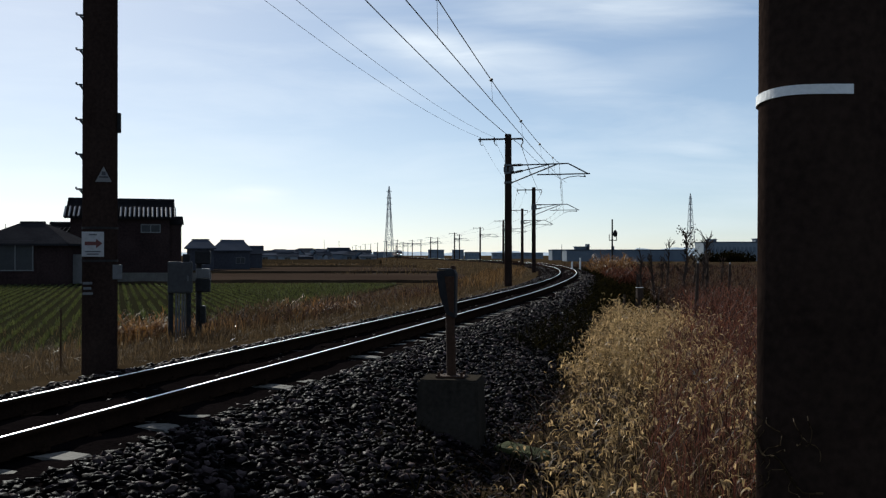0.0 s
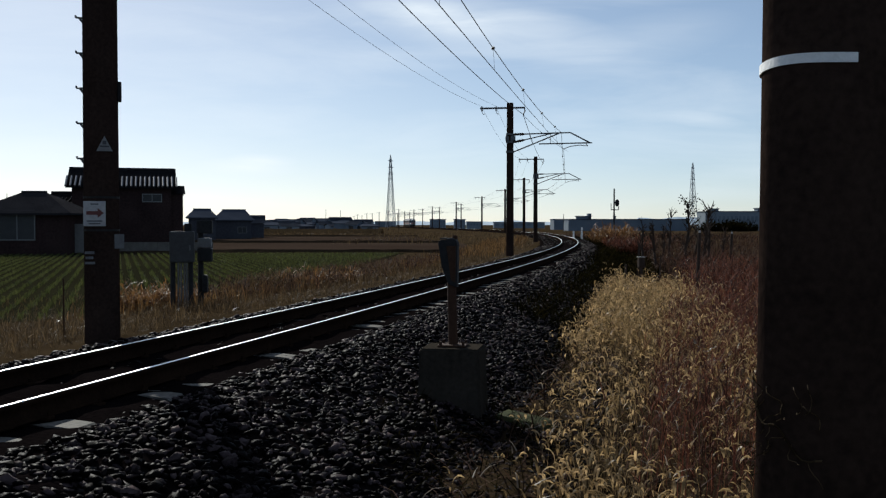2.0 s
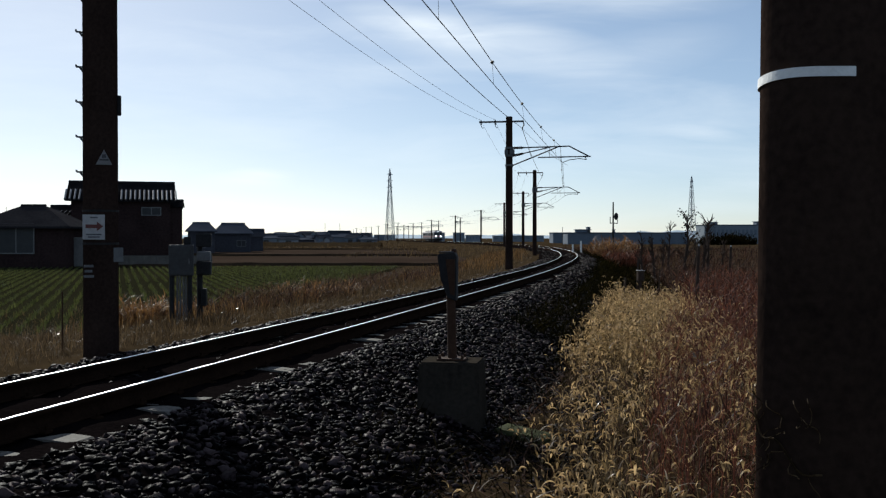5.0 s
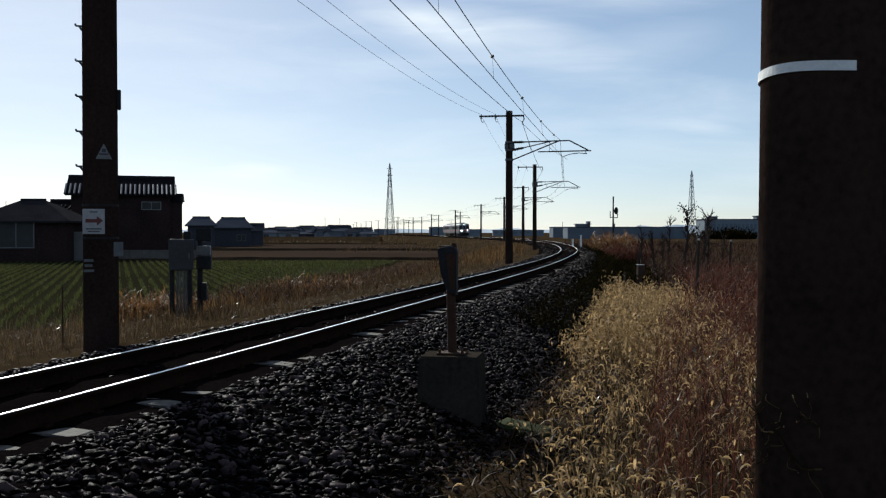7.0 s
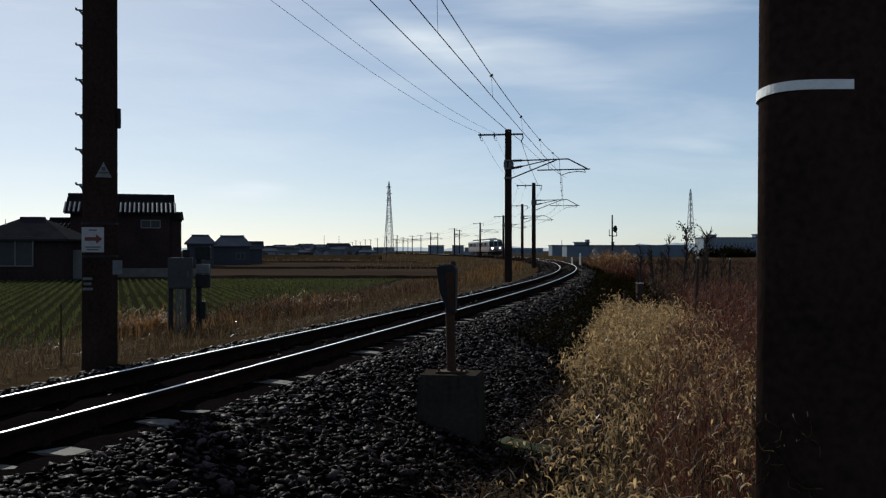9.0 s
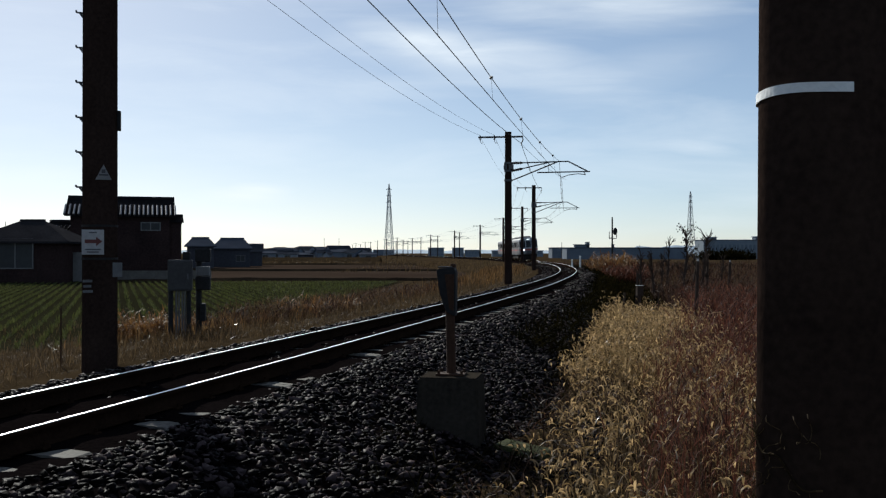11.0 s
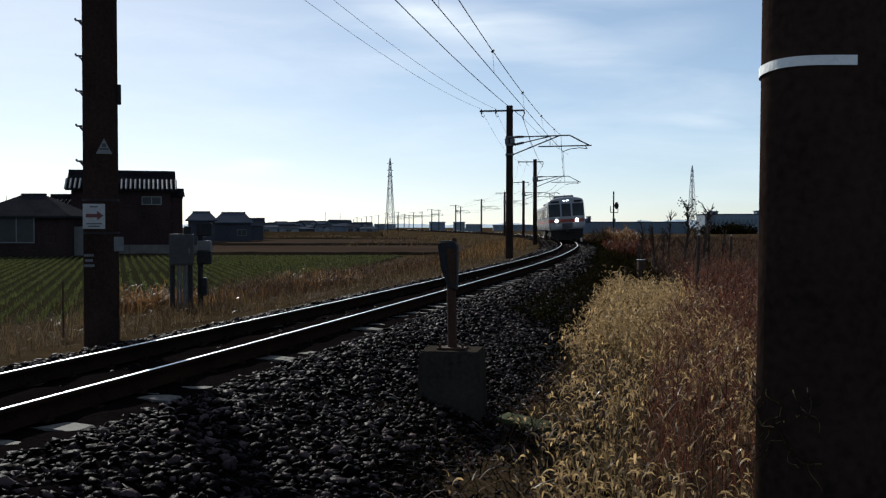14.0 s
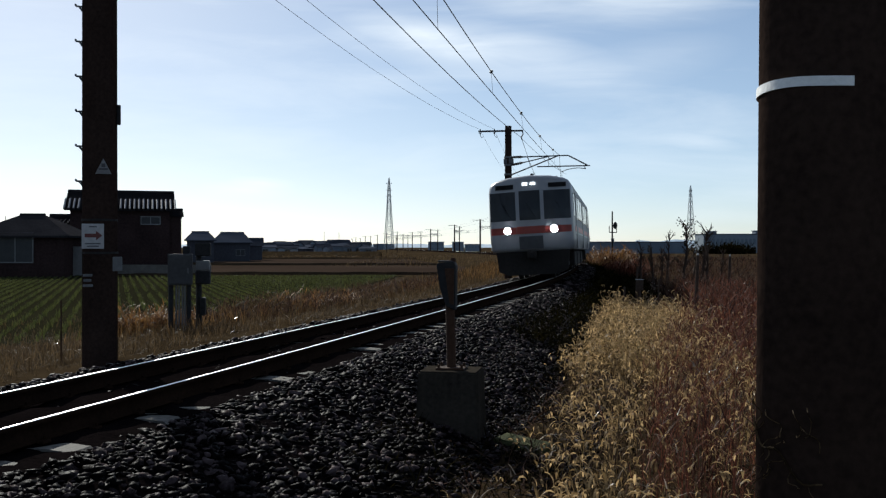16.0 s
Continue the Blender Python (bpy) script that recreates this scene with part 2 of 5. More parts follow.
def box(bm, c, size, bevel=0.0, m=None):
    r = bmesh.ops.create_cube(bm, size=1, matrix=(m or Matrix()) @ Matrix.Translation(c) @ Matrix.Diagonal((*size, 1)))
    if bevel:
        edges = {e for v in r["verts"] for e in v.link_edges}
        bmesh.ops.bevel(bm, geom=list(edges), offset=bevel, segments=1, affect="EDGES")
    return bm


def rod(bm, a, b, r0, r1=None, n=8, m=None):
    a, b = Vector(a), Vector(b)
    d = b - a
    turn = d.to_track_quat("Z", "Y").to_matrix().to_4x4()
    bmesh.ops.create_cone(bm, cap_ends=True, segments=n, radius1=r0, radius2=r0 if r1 is None else r1, depth=d.length,
                          matrix=(m or Matrix()) @ Matrix.Translation((a + b) / 2) @ turn)
    return bm


def tube(bm, pts, r, n=6):
    for a, b in zip(pts, pts[1:]):
        rod(bm, a, b, r, r, n)
    return bm


def prism(bm, outline, y0, y1):
    """An outline in x, z drawn out along y."""
    a = [bm.verts.new((x, y0, z)) for x, z in outline]
    b = [bm.verts.new((x, y1, z)) for x, z in outline]
    bm.faces.new(a)
    bm.faces.new(b[::-1])
    for i in range(len(a)):
        j = (i + 1) % len(a)
        bm.faces.new((a[j], a[i], b[i], b[j]))
    return bm


B = bmesh.new


def soup(name, verts, faces, mt, smooth=False):
    """One mesh from arrays of corners and of equal faces."""
    verts, faces = np.asarray(verts, np.float32).reshape(-1, 3), np.asarray(faces, np.int32)
    me = bpy.data.meshes.new(name)
    k = faces.shape[1]
    me.vertices.add(len(verts))
    me.vertices.foreach_set("co", verts.ravel())
    me.loops.add(faces.size)
    me.loops.foreach_set("vertex_index", faces.ravel())
    me.polygons.add(len(faces))
    me.polygons.foreach_set("loop_start", np.arange(0, faces.size, k, dtype=np.int32))
    if smooth:
        me.polygons.foreach_set("use_smooth", np.ones(len(faces), bool))
    me.update(calc_edges=True)
    me.validate()
    me.materials.append(mt)
    return new(name, me)


# ---- the line of the track ----
KNOTS = (-60, 15, 35, 55, 80, 120, 180, 260, 400, 700)
BENDS = (-.0014, -.00104, -.00264, -.00268, -.00168, -.00134, -.00128, -.0003, .00017, -.0004)
_s = np.arange(-60, 680, .5)
_k = np.interp(_s, KNOTS, BENDS)
_th = np.concatenate([[0], np.cumsum((_k[:-1] + _k[1:]) * .25)])
_i0 = 120
_th += .2534 - _th[_i0]
_mid = (_th[:-1] + _th[1:]) / 2
_x = np.concatenate([[0], np.cumsum(np.sin(_mid) * .5)])
_y = np.concatenate([[0], np.cumsum(np.cos(_mid) * .5)])
_x += -3.5485 - _x[_i0]
_y += 7 - _y[_i0]
# a slight hump before the second mast, where the line enters the sharper curve
HUMP = np.interp(_s, (10, 19, 26, 30, 38, 48), (0, .03, .066, .07, .02, 0))
HUMP = np.convolve(np.pad(HUMP, 10, "edge"), np.ones(21) / 21, "valid")
_x, _y, _rise = _x * (1 - HUMP), _y * (1 - HUMP), 1.23 * HUMP
_run = np.concatenate([[0], np.cumsum(np.hypot(np.diff(_x), np.diff(_y)))])
_run += -_run[_i0]
_first = _s                       # the plain curve's own metres
_s = np.arange(-59.5, 675, .5)    # true metres along the line
_x, _y, _rise, _plain = [np.interp(_s, _run, v) for v in (_x, _y, _rise, _first)]
_th = np.arctan2(np.gradient(_x), np.gradient(_y))


def heading(s):
    return np.interp(s, _s, _th)


def along(s, off, z=0.0):
    """Points at s metres along the line, off metres right of its centre."""
    s, off = np.broadcast_arrays(np.asarray(s, float), np.asarray(off, float))
    x, y, t = np.interp(s, _s, _x), np.interp(s, _s, _y), heading(s)
    return np.stack([x + off * np.cos(t), y - off * np.sin(t), z + np.interp(s, _s, _rise)], -1)


def cant(s):
    """How far the right rail lies above the left."""
    return .074 * np.clip((np.asarray(s, float) - 5) / 35, 0, 1)


def beside(p):
    """How far points (n, 2) lie right of the line's centre, and their place along it."""
    out_o, out_s = np.empty(len(p)), np.empty(len(p))
    c = np.stack([_x[::2], _y[::2]], -1)
    for i in range(0, len(p), 4000):
        q = p[i:i + 4000]
        j = ((q[:, None] - c[None]) ** 2).sum(-1).argmin(1) * 2
        dx, dy = q[:, 0] - _x[j], q[:, 1] - _y[j]
        out_o[i:i + 4000] = dx * np.cos(_th[j]) - dy * np.sin(_th[j])
        out_s[i:i + 4000] = _s[j] + dx * np.sin(_th[j]) + dy * np.cos(_th[j])
    return out_o, out_s


GROUND_OFF = (-400, -10, -7.5, -3.6, -2.2, 2.0, 3.0, 4.4, 9, 400)
GROUND_Z = (-1.0, -1.0, -.85, -.42, -.36, -.6, -.78, -.9, -.95, -1.0)


def ground_z(p):
    off, s = beside(p)
    z = np.interp(off, GROUND_OFF, GROUND_Z)
    rise = np.clip((5.5 - p[:, 1]) / 4, 0, 1) * np.clip((off - 2) / 2, 0, 1)
    return z + rise * .5


BED_OFF = np.array((-3.0, -2.3, -1.75, -1.4, -.98, -.7, 0, .7, .98, 1.3, 1.6, 2.2, 2.8, 3.4))
BED_Z = np.array((-.52, -.36, -.22, -.18, -.19, -.165, -.15, -.165, -.188, -.185, -.22, -.43, -.585, -.86))


def bed_z(s, off):
    return np.interp(off, BED_OFF, BED_Z) + np.clip(np.asarray(off) / 1.13 + .5, 0, 1.6) * cant(s) * np.clip((3.2 - off) / 1.6, 0, 1) + np.interp(s, _s, _rise) * np.clip((3.4 - np.abs(off)) / 1.4, 0, 1)


def place(s, off, z=0.0, turn=0.0):
    p = along(s, off, z)
    return pose(*[float(v) for v in p], 0, 0, turn - math.degrees(float(heading(s))))


# ---- ground ----
def spread(a, b, first, grow):
    out, step = [a], first
    while out[-1] < b:
        out.append(out[-1] + step)
        step *= grow
    return out


def ground():
    xs = sorted({-v for v in spread(0, 4200, .35, 1.035)} | set(spread(0, 4200, .35, 1.035)))
    ys = [-v for v in spread(0, 400, .6, 1.12)][::-1][:-1] + spread(0, 4500, .35, 1.022)
    gx, gy = np.meshgrid(xs, ys)
    p = np.stack([gx.ravel(), gy.ravel()], -1)
    z = ground_z(p)
    near = np.hypot(p[:, 0], p[:, 1]) < 120
    z[near] += np.array([noise.noise((a * .7, b * .7, 0)) for a, b in p[near]]) * .04
    w, h = len(xs), len(ys)
    i = np.arange(w * h).reshape(h, w)
    f = np.stack([i[:-1, :-1], i[:-1, 1:], i[1:, 1:], i[1:, :-1]], -1).reshape(-1, 4)
    ob = soup("ground", np.column_stack([p, z]), f, FIELD_DRY, True)
    tagged(ob, "brown earth and dry meadow reaching to the horizon", "ground", kind="structure")


def field(name, label, corners, mt, n=30, lift=.03):
    a, b, c, d = [Vector(v) for v in corners]
    bm = B()
    rows = []
    for i in range(n + 1):
        u = i / n
        l, r = a.lerp(d, u), b.lerp(c, u)
        rows.append([bm.verts.new((*l.lerp(r, j / n), -1 + lift + noise.noise((i * .7, j * .7, 3)) * .015)) for j in range(n + 1)])
    for i in range(n):
        for j in range(n):
            bm.faces.new((rows[i][j], rows[i][j + 1], rows[i + 1][j + 1], rows[i + 1][j]))
    tagged(link(name, bm, mt), label, "field", kind="structure")


ground()
field("ground_green_field", "dark soil of the green crop field", [(-34, 20), (-6.6, 22), (-3.0, 74), (-75, 70)], FIELD_GREEN, 40)
field("ground_bare_field", "bare brown ploughed field", [(-60, 79), (3.5, 79), (2, 116), (-60, 112)], FIELD_BARE, 40)
field("ground_stubble_field", "reddish stubble field beyond the ditch", [(-80, 119), (0, 120), (-6, 176), (-110, 172)], FIELD_BARE, 40)
bm = B()
box(bm, (0, 0, 0), (.6, .3, .1), .025)
slab = tagged(link("concrete_slab", bm, MOSS), "mossy concrete slab lying at the edge of the weeds", "slab")
slab.matrix_basis = pose(.84, 9.9, -.8, 3, 5, -34)


def ditch(a, b, wide, high, mt=SOIL, label="dark earth bank between two fields"):
    """A low earth bank between two fields."""
    bm = B()
    a, b = Vector(a), Vector(b)
    n = 40
    side = Vector((-(b - a).y, (b - a).x)).normalized()
    prof = ((-wide, -.04), (-wide * .4, high), (wide * .3, high * .9), (wide, -.04))
    rows = []
    for i in range(n + 1):
        p = a.lerp(b, i / n)
        rows.append([bm.verts.new((*(p + side * (o + .12 * noise.noise((i * .9, o, 1)))), -.97 + z + .08 * noise.noise((i * .6, o, 5)))) for o, z in prof])
    for i in range(n):
        for j in range(3):
            bm.faces.new((rows[i][j], rows[i][j + 1], rows[i + 1][j + 1], rows[i + 1][j]))
    tagged(link("field_bank", bm, mt), label, "bank", kind="structure")


ditch((-40, 76.5), (2.5, 77), .7, .22)
ditch((-70, 117), (1, 118), .8, .25)
ditch((-110, 177), (-5, 178), 1.2, .3)
ditch((-150, 212), (-14, 214), 7, 1.25, FIELD_DRY, "low bank of dry brown grass across the fields")


# ---- the track ----
def sweep(name, sect, s0, s1, step, mt, parent, lean, label="", smooth=False, lift=0.0):
    """A section of (off, z) points drawn along the line. lean: the height of the rail's side under cant."""
    ss = np.arange(s0, s1 + step, step)
    n = len(sect)
    v = np.stack([along(ss, o, z + lift) + np.stack([0 * ss, 0 * ss, lean(ss, o)], -1) for o, z in sect], 1)
    i = np.arange(len(ss) * n).reshape(len(ss), n)
    nx = np.roll(i, -1, 1)
    f = np.stack([i[:-1], nx[:-1], nx[1:], i[1:]], -1).reshape(-1, 4)
    ob = soup(name, v.reshape(-1, 3), f[:, ::-1], mt, smooth)
    ob.parent = parent
    return tagged(ob, label)


def tilted(s, o):
    return (np.asarray(o) / 1.135 + .5) * cant(s)


RAIL_BODY = ((-.0625, -.153), (-.0625, -.142), (-.012, -.125), (-.009, -.045), (-.032, -.034), (-.0325, -.003), (-.028, -.0005), (.028, -.0005), (.0325, -.003), (.032, -.034),
             (.009, -.045), (.012, -.125), (.0625, -.142), (.0625, -.153))
RAIL_TOP = ((-.0165, -.001), (-.016, .002), (.016, .002), (.0165, -.001))


def track():
    tr = tagged(new("railway_track"), "single electrified railway track with polished rails", "railway track", kind="structure")
    for side in (-.5675, .5675):
        ra = sweep("rail", [(side + o, z) for o, z in RAIL_BODY], -20, 640, 1.0, STEEL_RUST, tr, tilted, "rusty steel rail")
        sweep("rail_head", [(side + o, z) for o, z in RAIL_TOP], -20, 640, 1.0, STEEL_TOP, ra, tilted, "polished running surface")
    bm = B()
    prism(bm, [(-1.0, -.2), (-1.0, -.06), (-.96, -.035), (-.75, -.02), (-.35, -.03), (0, -.055), (.35, -.03), (.75, -.02), (.96, -.035), (1.0, -.06), (1.0, -.2)], -.12, .12)
    me = link("sleeper", bm, SLEEPER)
    clip = B()
    for side in (-.5675, .5675):
        for d in (-.09, .09):
            box(clip, (side + d, 0, .006), (.07, .09, .03), .008)
            rod(clip, (side + d * 1.1, 0, 0), (side + d * 1.1, 0, .05), .013, n=6)
    cme = link("rail_clip", clip, STEEL_RUST)
    for k in range(210):
        s = -8 + k * .62
        a = math.degrees(math.atan2(float(cant(s)), 1.135))
        o = me if k == 0 else new("sleeper", me.data)
        o.parent = tr
        o.matrix_basis = place(s, 0, float(cant(s)) / 2 - .155 + .012 * random.uniform(-1, .4)) @ pose(0, 0, 0, 0, -a, random.uniform(-.5, .5))
        c = cme if k == 0 else new("rail_clip", cme.data)
        c.parent = o


def ballast_bed():
    ss = np.concatenate([np.arange(-25, 60, .35), np.arange(60, 640, 2.0)])
    offs = np.concatenate([np.linspace(-3.0, -1.5, 9), np.linspace(-1.3, 1.3, 9), np.linspace(1.5, 3.4, 13)])
    v = np.stack([np.stack([along(s, offs, 0)[:, 0], along(s, offs, 0)[:, 1], bed_z(s, offs)], -1) for s in ss])
    v[..., 2] += np.random.uniform(-.03, .02, v.shape[:2])
    n = len(offs)
    i = np.arange(v.shape[0] * n).reshape(-1, n)
    f = np.stack([i[:-1, :-1], i[:-1, 1:], i[1:, 1:], i[1:, :-1]], -1).reshape(-1, 4)
    tagged(soup("ballast_bed", v.reshape(-1, 3), f, BALLAST_BED), "dark compacted ballast under the track, blackened for shade", "ballast", kind="structure")


PHI = (1 + 5 ** .5) / 2
ICO_V = np.array([(-1, PHI, 0), (1, PHI, 0), (-1, -PHI, 0), (1, -PHI, 0), (0, -1, PHI), (0, 1, PHI), (0, -1, -PHI), (0, 1, -PHI), (PHI, 0, -1), (PHI, 0, 1), (-PHI, 0, -1), (-PHI, 0, 1)]) / 1.9
ICO_F = np.array([(0, 11, 5), (0, 5, 1), (0, 1, 7), (0, 7, 10), (0, 10, 11), (1, 5, 9), (5, 11, 4), (11, 10, 2), (10, 7, 6), (7, 1, 8),
                  (3, 9, 4), (3, 4, 2), (3, 2, 6), (3, 6, 8), (3, 8, 9), (4, 9, 5), (2, 4, 11), (6, 2, 10), (8, 6, 7), (9, 8, 1)])


def stones():
    """Loose crushed stones, dense near the camera and coarser far off."""
    rng = np.random.default_rng(4)
    sets = []
    for s0, s1, o0, o1, n, size in ((-7, 9, 1.08, 3.4, 16500, .030), (9, 22, 1.05, 3.3, 10500, .034), (22, 60, 1.0, 2.4, 2600, .042), (-6, 14, -.95, 1.0, 1500, .024),
                                    (14, 60, -.95, 1.0, 1500, .032), (-6, 16, -2.9, -.95, 5200, .032), (16, 60, -2.3, -.95, 1900, .038), (60, 130, -2.0, 2.2, 1100, .06), (-7, 7, 3.0, 4.3, 3200, .026)):
        sets.append((rng.uniform(s0, s1, n), rng.uniform(o0, o1, n), np.clip(size * rng.lognormal(0, .36, n), 0, size * 1.75)))
    s, o, r = [np.concatenate(v) for v in zip(*sets)]
    bare = (np.abs(np.abs(o) - .5675) > .1)
    s, o, r = s[bare], o[bare], r[bare]
    n = len(s)
    c = along(s, o, 0)
    c[:, 2] = bed_z(s, o) + r * rng.uniform(-.1, .55, n)
    out = o > 3.0
    c[out, 2] = np.maximum(c[out, 2], ground_z(c[out, :2]) + r[out] * rng.uniform(0, .5, int(out.sum())))
    low = np.abs(o) < 1.05
    c[low, 2] -= .03
    shape = rng.uniform(.38, 1.35, (n, 12, 1)) * ICO_V[None] * np.stack([rng.uniform(.9, 1.6, n), rng.uniform(.7, 1.15, n), rng.uniform(.3, .65, n)], -1)[:, None]
    a, b = rng.uniform(0, 6.3, n), rng.uniform(-.95, .95, n)
    ca, sa, cb, sb = np.cos(a), np.sin(a), np.cos(b), np.sin(b)
    x, y, z = shape[..., 0], shape[..., 1], shape[..., 2]
    y, z = y * cb[:, None] - z * sb[:, None], y * sb[:, None] + z * cb[:, None]
    x, y = x * ca[:, None] - y * sa[:, None], x * sa[:, None] + y * ca[:, None]
    v = np.stack([x, y, z], -1) * r[:, None, None] + c[:, None]
    f = ICO_F[None] + (np.arange(n) * 12)[:, None, None]
    tagged(soup("ballast_stones", v.reshape(-1, 3), f.reshape(-1, 3), STONE), "loose crushed grey-brown ballast stones, mostly darkened for shade", "ballast", kind="stuff")


# ---- overhead line ----
MAST_OFF = -2.69
MASTS = (5.67, 43.2, 82.6, 123.4, 164.3, 209.1, 262.3, 326.9, 398.5, 452, 506)


def insulator(bm, p, up=1, s=1.0):
    x, y, z = p
    rod(bm, (x, y, z), (x, y, z + .3 * s * up), .035 * s, .03 * s)
    for k in range(3):
        rod(bm, (x, y, z + (.08 + .07 * k) * s * up), (x, y, z + (.11 + .07 * k) * s * up), .075 * s, .05 * s, 10)


def mast(label, r0, r1, bracket=True, base=-.5, group="masts along the track"):
    ma = thing("catenary_mast", label, "catenary mast", group=group)
    bm = B()
    rod(bm, (0, 0, base), (0, 0, 7.56), r0, r1, 20)
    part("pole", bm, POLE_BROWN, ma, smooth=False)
    bm = B()
    box(bm, (-.42, .17, 7.33), (2.36, .09, .09), .01)
    box(bm, (0, .1, 7.33), (.2, .3, .16), .01)
    part("cross_arm", bm, GALV, ma)
    for x in (-1.5, -.75):
        bm = B()
        insulator(bm, (x, .17, 7.44), -1, .9)
        tube(bm, [(x, .17, 7.2), (x + .02, .17, 7.08), (x + .1, .17, 7.0), (x + .14, .17, 7.06)], .014)
        part("insulator", bm, PORCELAIN, ma)
    bm = B()
    tube(bm, [(.72, .17, 7.33), (.76, .17, 7.15), (.66, .17, 6.98)], .03)
    insulator(bm, (.68, .17, 6.86), 1, .6)
    part("insulator", bm, PORCELAIN, ma)
    if not bracket:
        return ma
    for z in (5.93, 5.53, 5.03):
        bm = B()
        rod(bm, (0, 0, z - .05), (0, 0, z + .05), r0 + .02, r0 + .02, 16)
        part("mast_clamp", bm, GALV, ma)
    bm = B()
    box(bm, (.02, 0, 5.72), (.5, .34, .3), .03)
    part("anchor_plate", bm, GALV, ma)
    for a, b in (((.2, 0, 5.93), (.75, 0, 5.94)), ((.2, 0, 5.53), (.75, 0, 5.64))):
        bm = B()
        rod(bm, a, b, .05, .05)
        for k in range(4):
            q = Vector(a).lerp(Vector(b), .2 + .2 * k)
            d = (Vector(b) - Vector(a)).normalized() * .03
            rod(bm, q - d, q + d, .085, .06, 10)
        part("rod_insulator", bm, PORCELAIN, ma)
    bm = B()
    tube(bm, [(.75, 0, 5.94), (3.1, 0, 5.98), (4.08, 0, 5.46)], .035)
    rod(bm, (.75, 0, 5.64), (2.15, 0, 5.95), .03)
    rod(bm, (.2, 0, 5.03), (2.65, 0, 6.0), .035)
    part("cantilever", bm, GALV, ma)
    bm = B()
    rod(bm, (1.5, 0, 5.42), (4.22, 0, 5.44), .032)
    rod(bm, (2.1, 0, 5.42), (2.1, 0, 5.94), .012)
    rod(bm, (1.15, 0, 5.45), (1.0, 0, 5.92), .012)
    tube(bm, [(3.9, 0, 5.42), (4.0, 0, 5.28), (3.6, 0, 5.33), (3.1, 0, 5.27), (2.78, 0, 5.15)], .02)
    part("registration_arm", bm, GALV, ma)
    return ma


def masts():
    first = mast("stout brown concrete mast with step bolts and signs", .235, .225, True, -.7)
    m0 = place(MASTS[0], MAST_OFF)
    first.matrix_basis = m0
    # plates and bolts face the lane
    c = m0.translation
    d = (Vector((0, 0, 0)) - Vector((c.x, c.y, 0))).normalized()
    face = Matrix(((-d.y, -d.x, 0, 0), (d.x, -d.y, 0, 0), (0, 0, 1, 0), (0, 0, 0, 1)))  # local -y looks along d
    fm = m0.to_3x3().to_4x4().inverted() @ face
    for z in np.arange(2.17, 7.2, .48):
        bm = B()
        tube(bm, [fm @ Vector((-.2, 0, z)), fm @ Vector((-.31, 0, z)), fm @ Vector((-.31, 0, z + .03))], .013)
        rod(bm, fm @ Vector((-.215, 0, z - .06)), fm @ Vector((-.27, 0, z)), .02, .012)
        part("step_bolt", bm, GALV, first)
    bm = B()
    box(bm, (.245, -.02, 3.1), (.06, .12, .27), .01, fm)
    part("terminal_box", bm, DARK_STEEL, first)
    bm = B()
    box(bm, (-.09, -.245, 1.41), (.285, .012, .34), .004, fm)
    sg = part("sign", bm, SIGN_WHITE, first, "faded white sign with a red arrow")
    bm = B()
    box(bm, (-.12, -.254, 1.42), (.15, .004, .05), 0, fm)
    vs = [bm.verts.new(fm @ Vector(p)) for p in ((-.05, -.256, 1.355), (-.05, -.256, 1.485), (.03, -.256, 1.42))]
    bm.faces.new(vs)
    part("arrow", bm, SIGN_RED, sg, "red arrow")
    for z, w in ((1.31, .2), (1.275, .15), (1.54, .1)):
        bm = B()
        box(bm, (-.09, -.254, z), (w, .004, .018), 0, fm)
        part("print_line", bm, BAR_DARK, sg)
    bm = B()
    vs = [fm @ Vector(p) for p in ((-.06, -.245, 2.26), (.15, -.245, 2.26), (.045, -.245, 2.47))]
    tri = [bm.verts.new(v) for v in vs]
    bm.faces.new(tri)
    bmesh.ops.solidify(bm, geom=bm.faces[:], thickness=.01)
    tg = part("warning_triangle", bm, SIGN_WHITE, first, "white triangular warning plate")
    bm = B()
    box(bm, (.045, -.262, 2.325), (.12, .004, .02), 0, fm)
    box(bm, (.045, -.262, 2.375), (.05, .004, .05), 0, fm)
    part("print_line", bm, BAR_DARK, tg)
    bm = B()
    box(bm, (.13, -.205, 1.03), (.2, .012, .2), .004, fm @ pose(0, 0, 0, 0, 0, 22))
    part("plate", bm, SIGN_GREY, first, "small grey plate")
    for z, x, w in ((.88, -.15, .14), (.81, -.16, .1), (.74, -.12, .2)):
        bm = B()
        box(bm, (x, -.222 + abs(x) * .12, z), (w, .01, .035), 0, fm)
        part("print_line", bm, SIGN_GREY, first)
    for z in (1.62, 1.17):
        bm = B()
        rod(bm, (0, 0, z), (0, 0, z + .03), .24, .24, 20)
        part("band", bm, DARK_STEEL, first)
    proto = mast("dark concrete mast carrying the overhead line", .2, .17)
    proto.matrix_basis = place(MASTS[1], MAST_OFF)
    for s in MASTS[2:]:
        copy_thing(proto, place(s, MAST_OFF))
    # plain masts of the far sidings: distance, offset to the right
    plain = mast("slender far mast beside the sidings", .17, .15, False, -1.0, "far masts")
    spots = [(289, 5.0), (345, -1.9), (383, -8.9), (490, -18.1), (390, -18.8), (430, -25.6), (490, -33.8), (540, -41.1), (545, -44.6), (678, -59), (600, -55), (724, -69)]
    for k, (y, x) in enumerate(spots):
        m = pose(x, y, 0, 0, 0, 20)
        if k == 0:
            plain.matrix_basis = m
        else:
            copy_thing(plain, m)
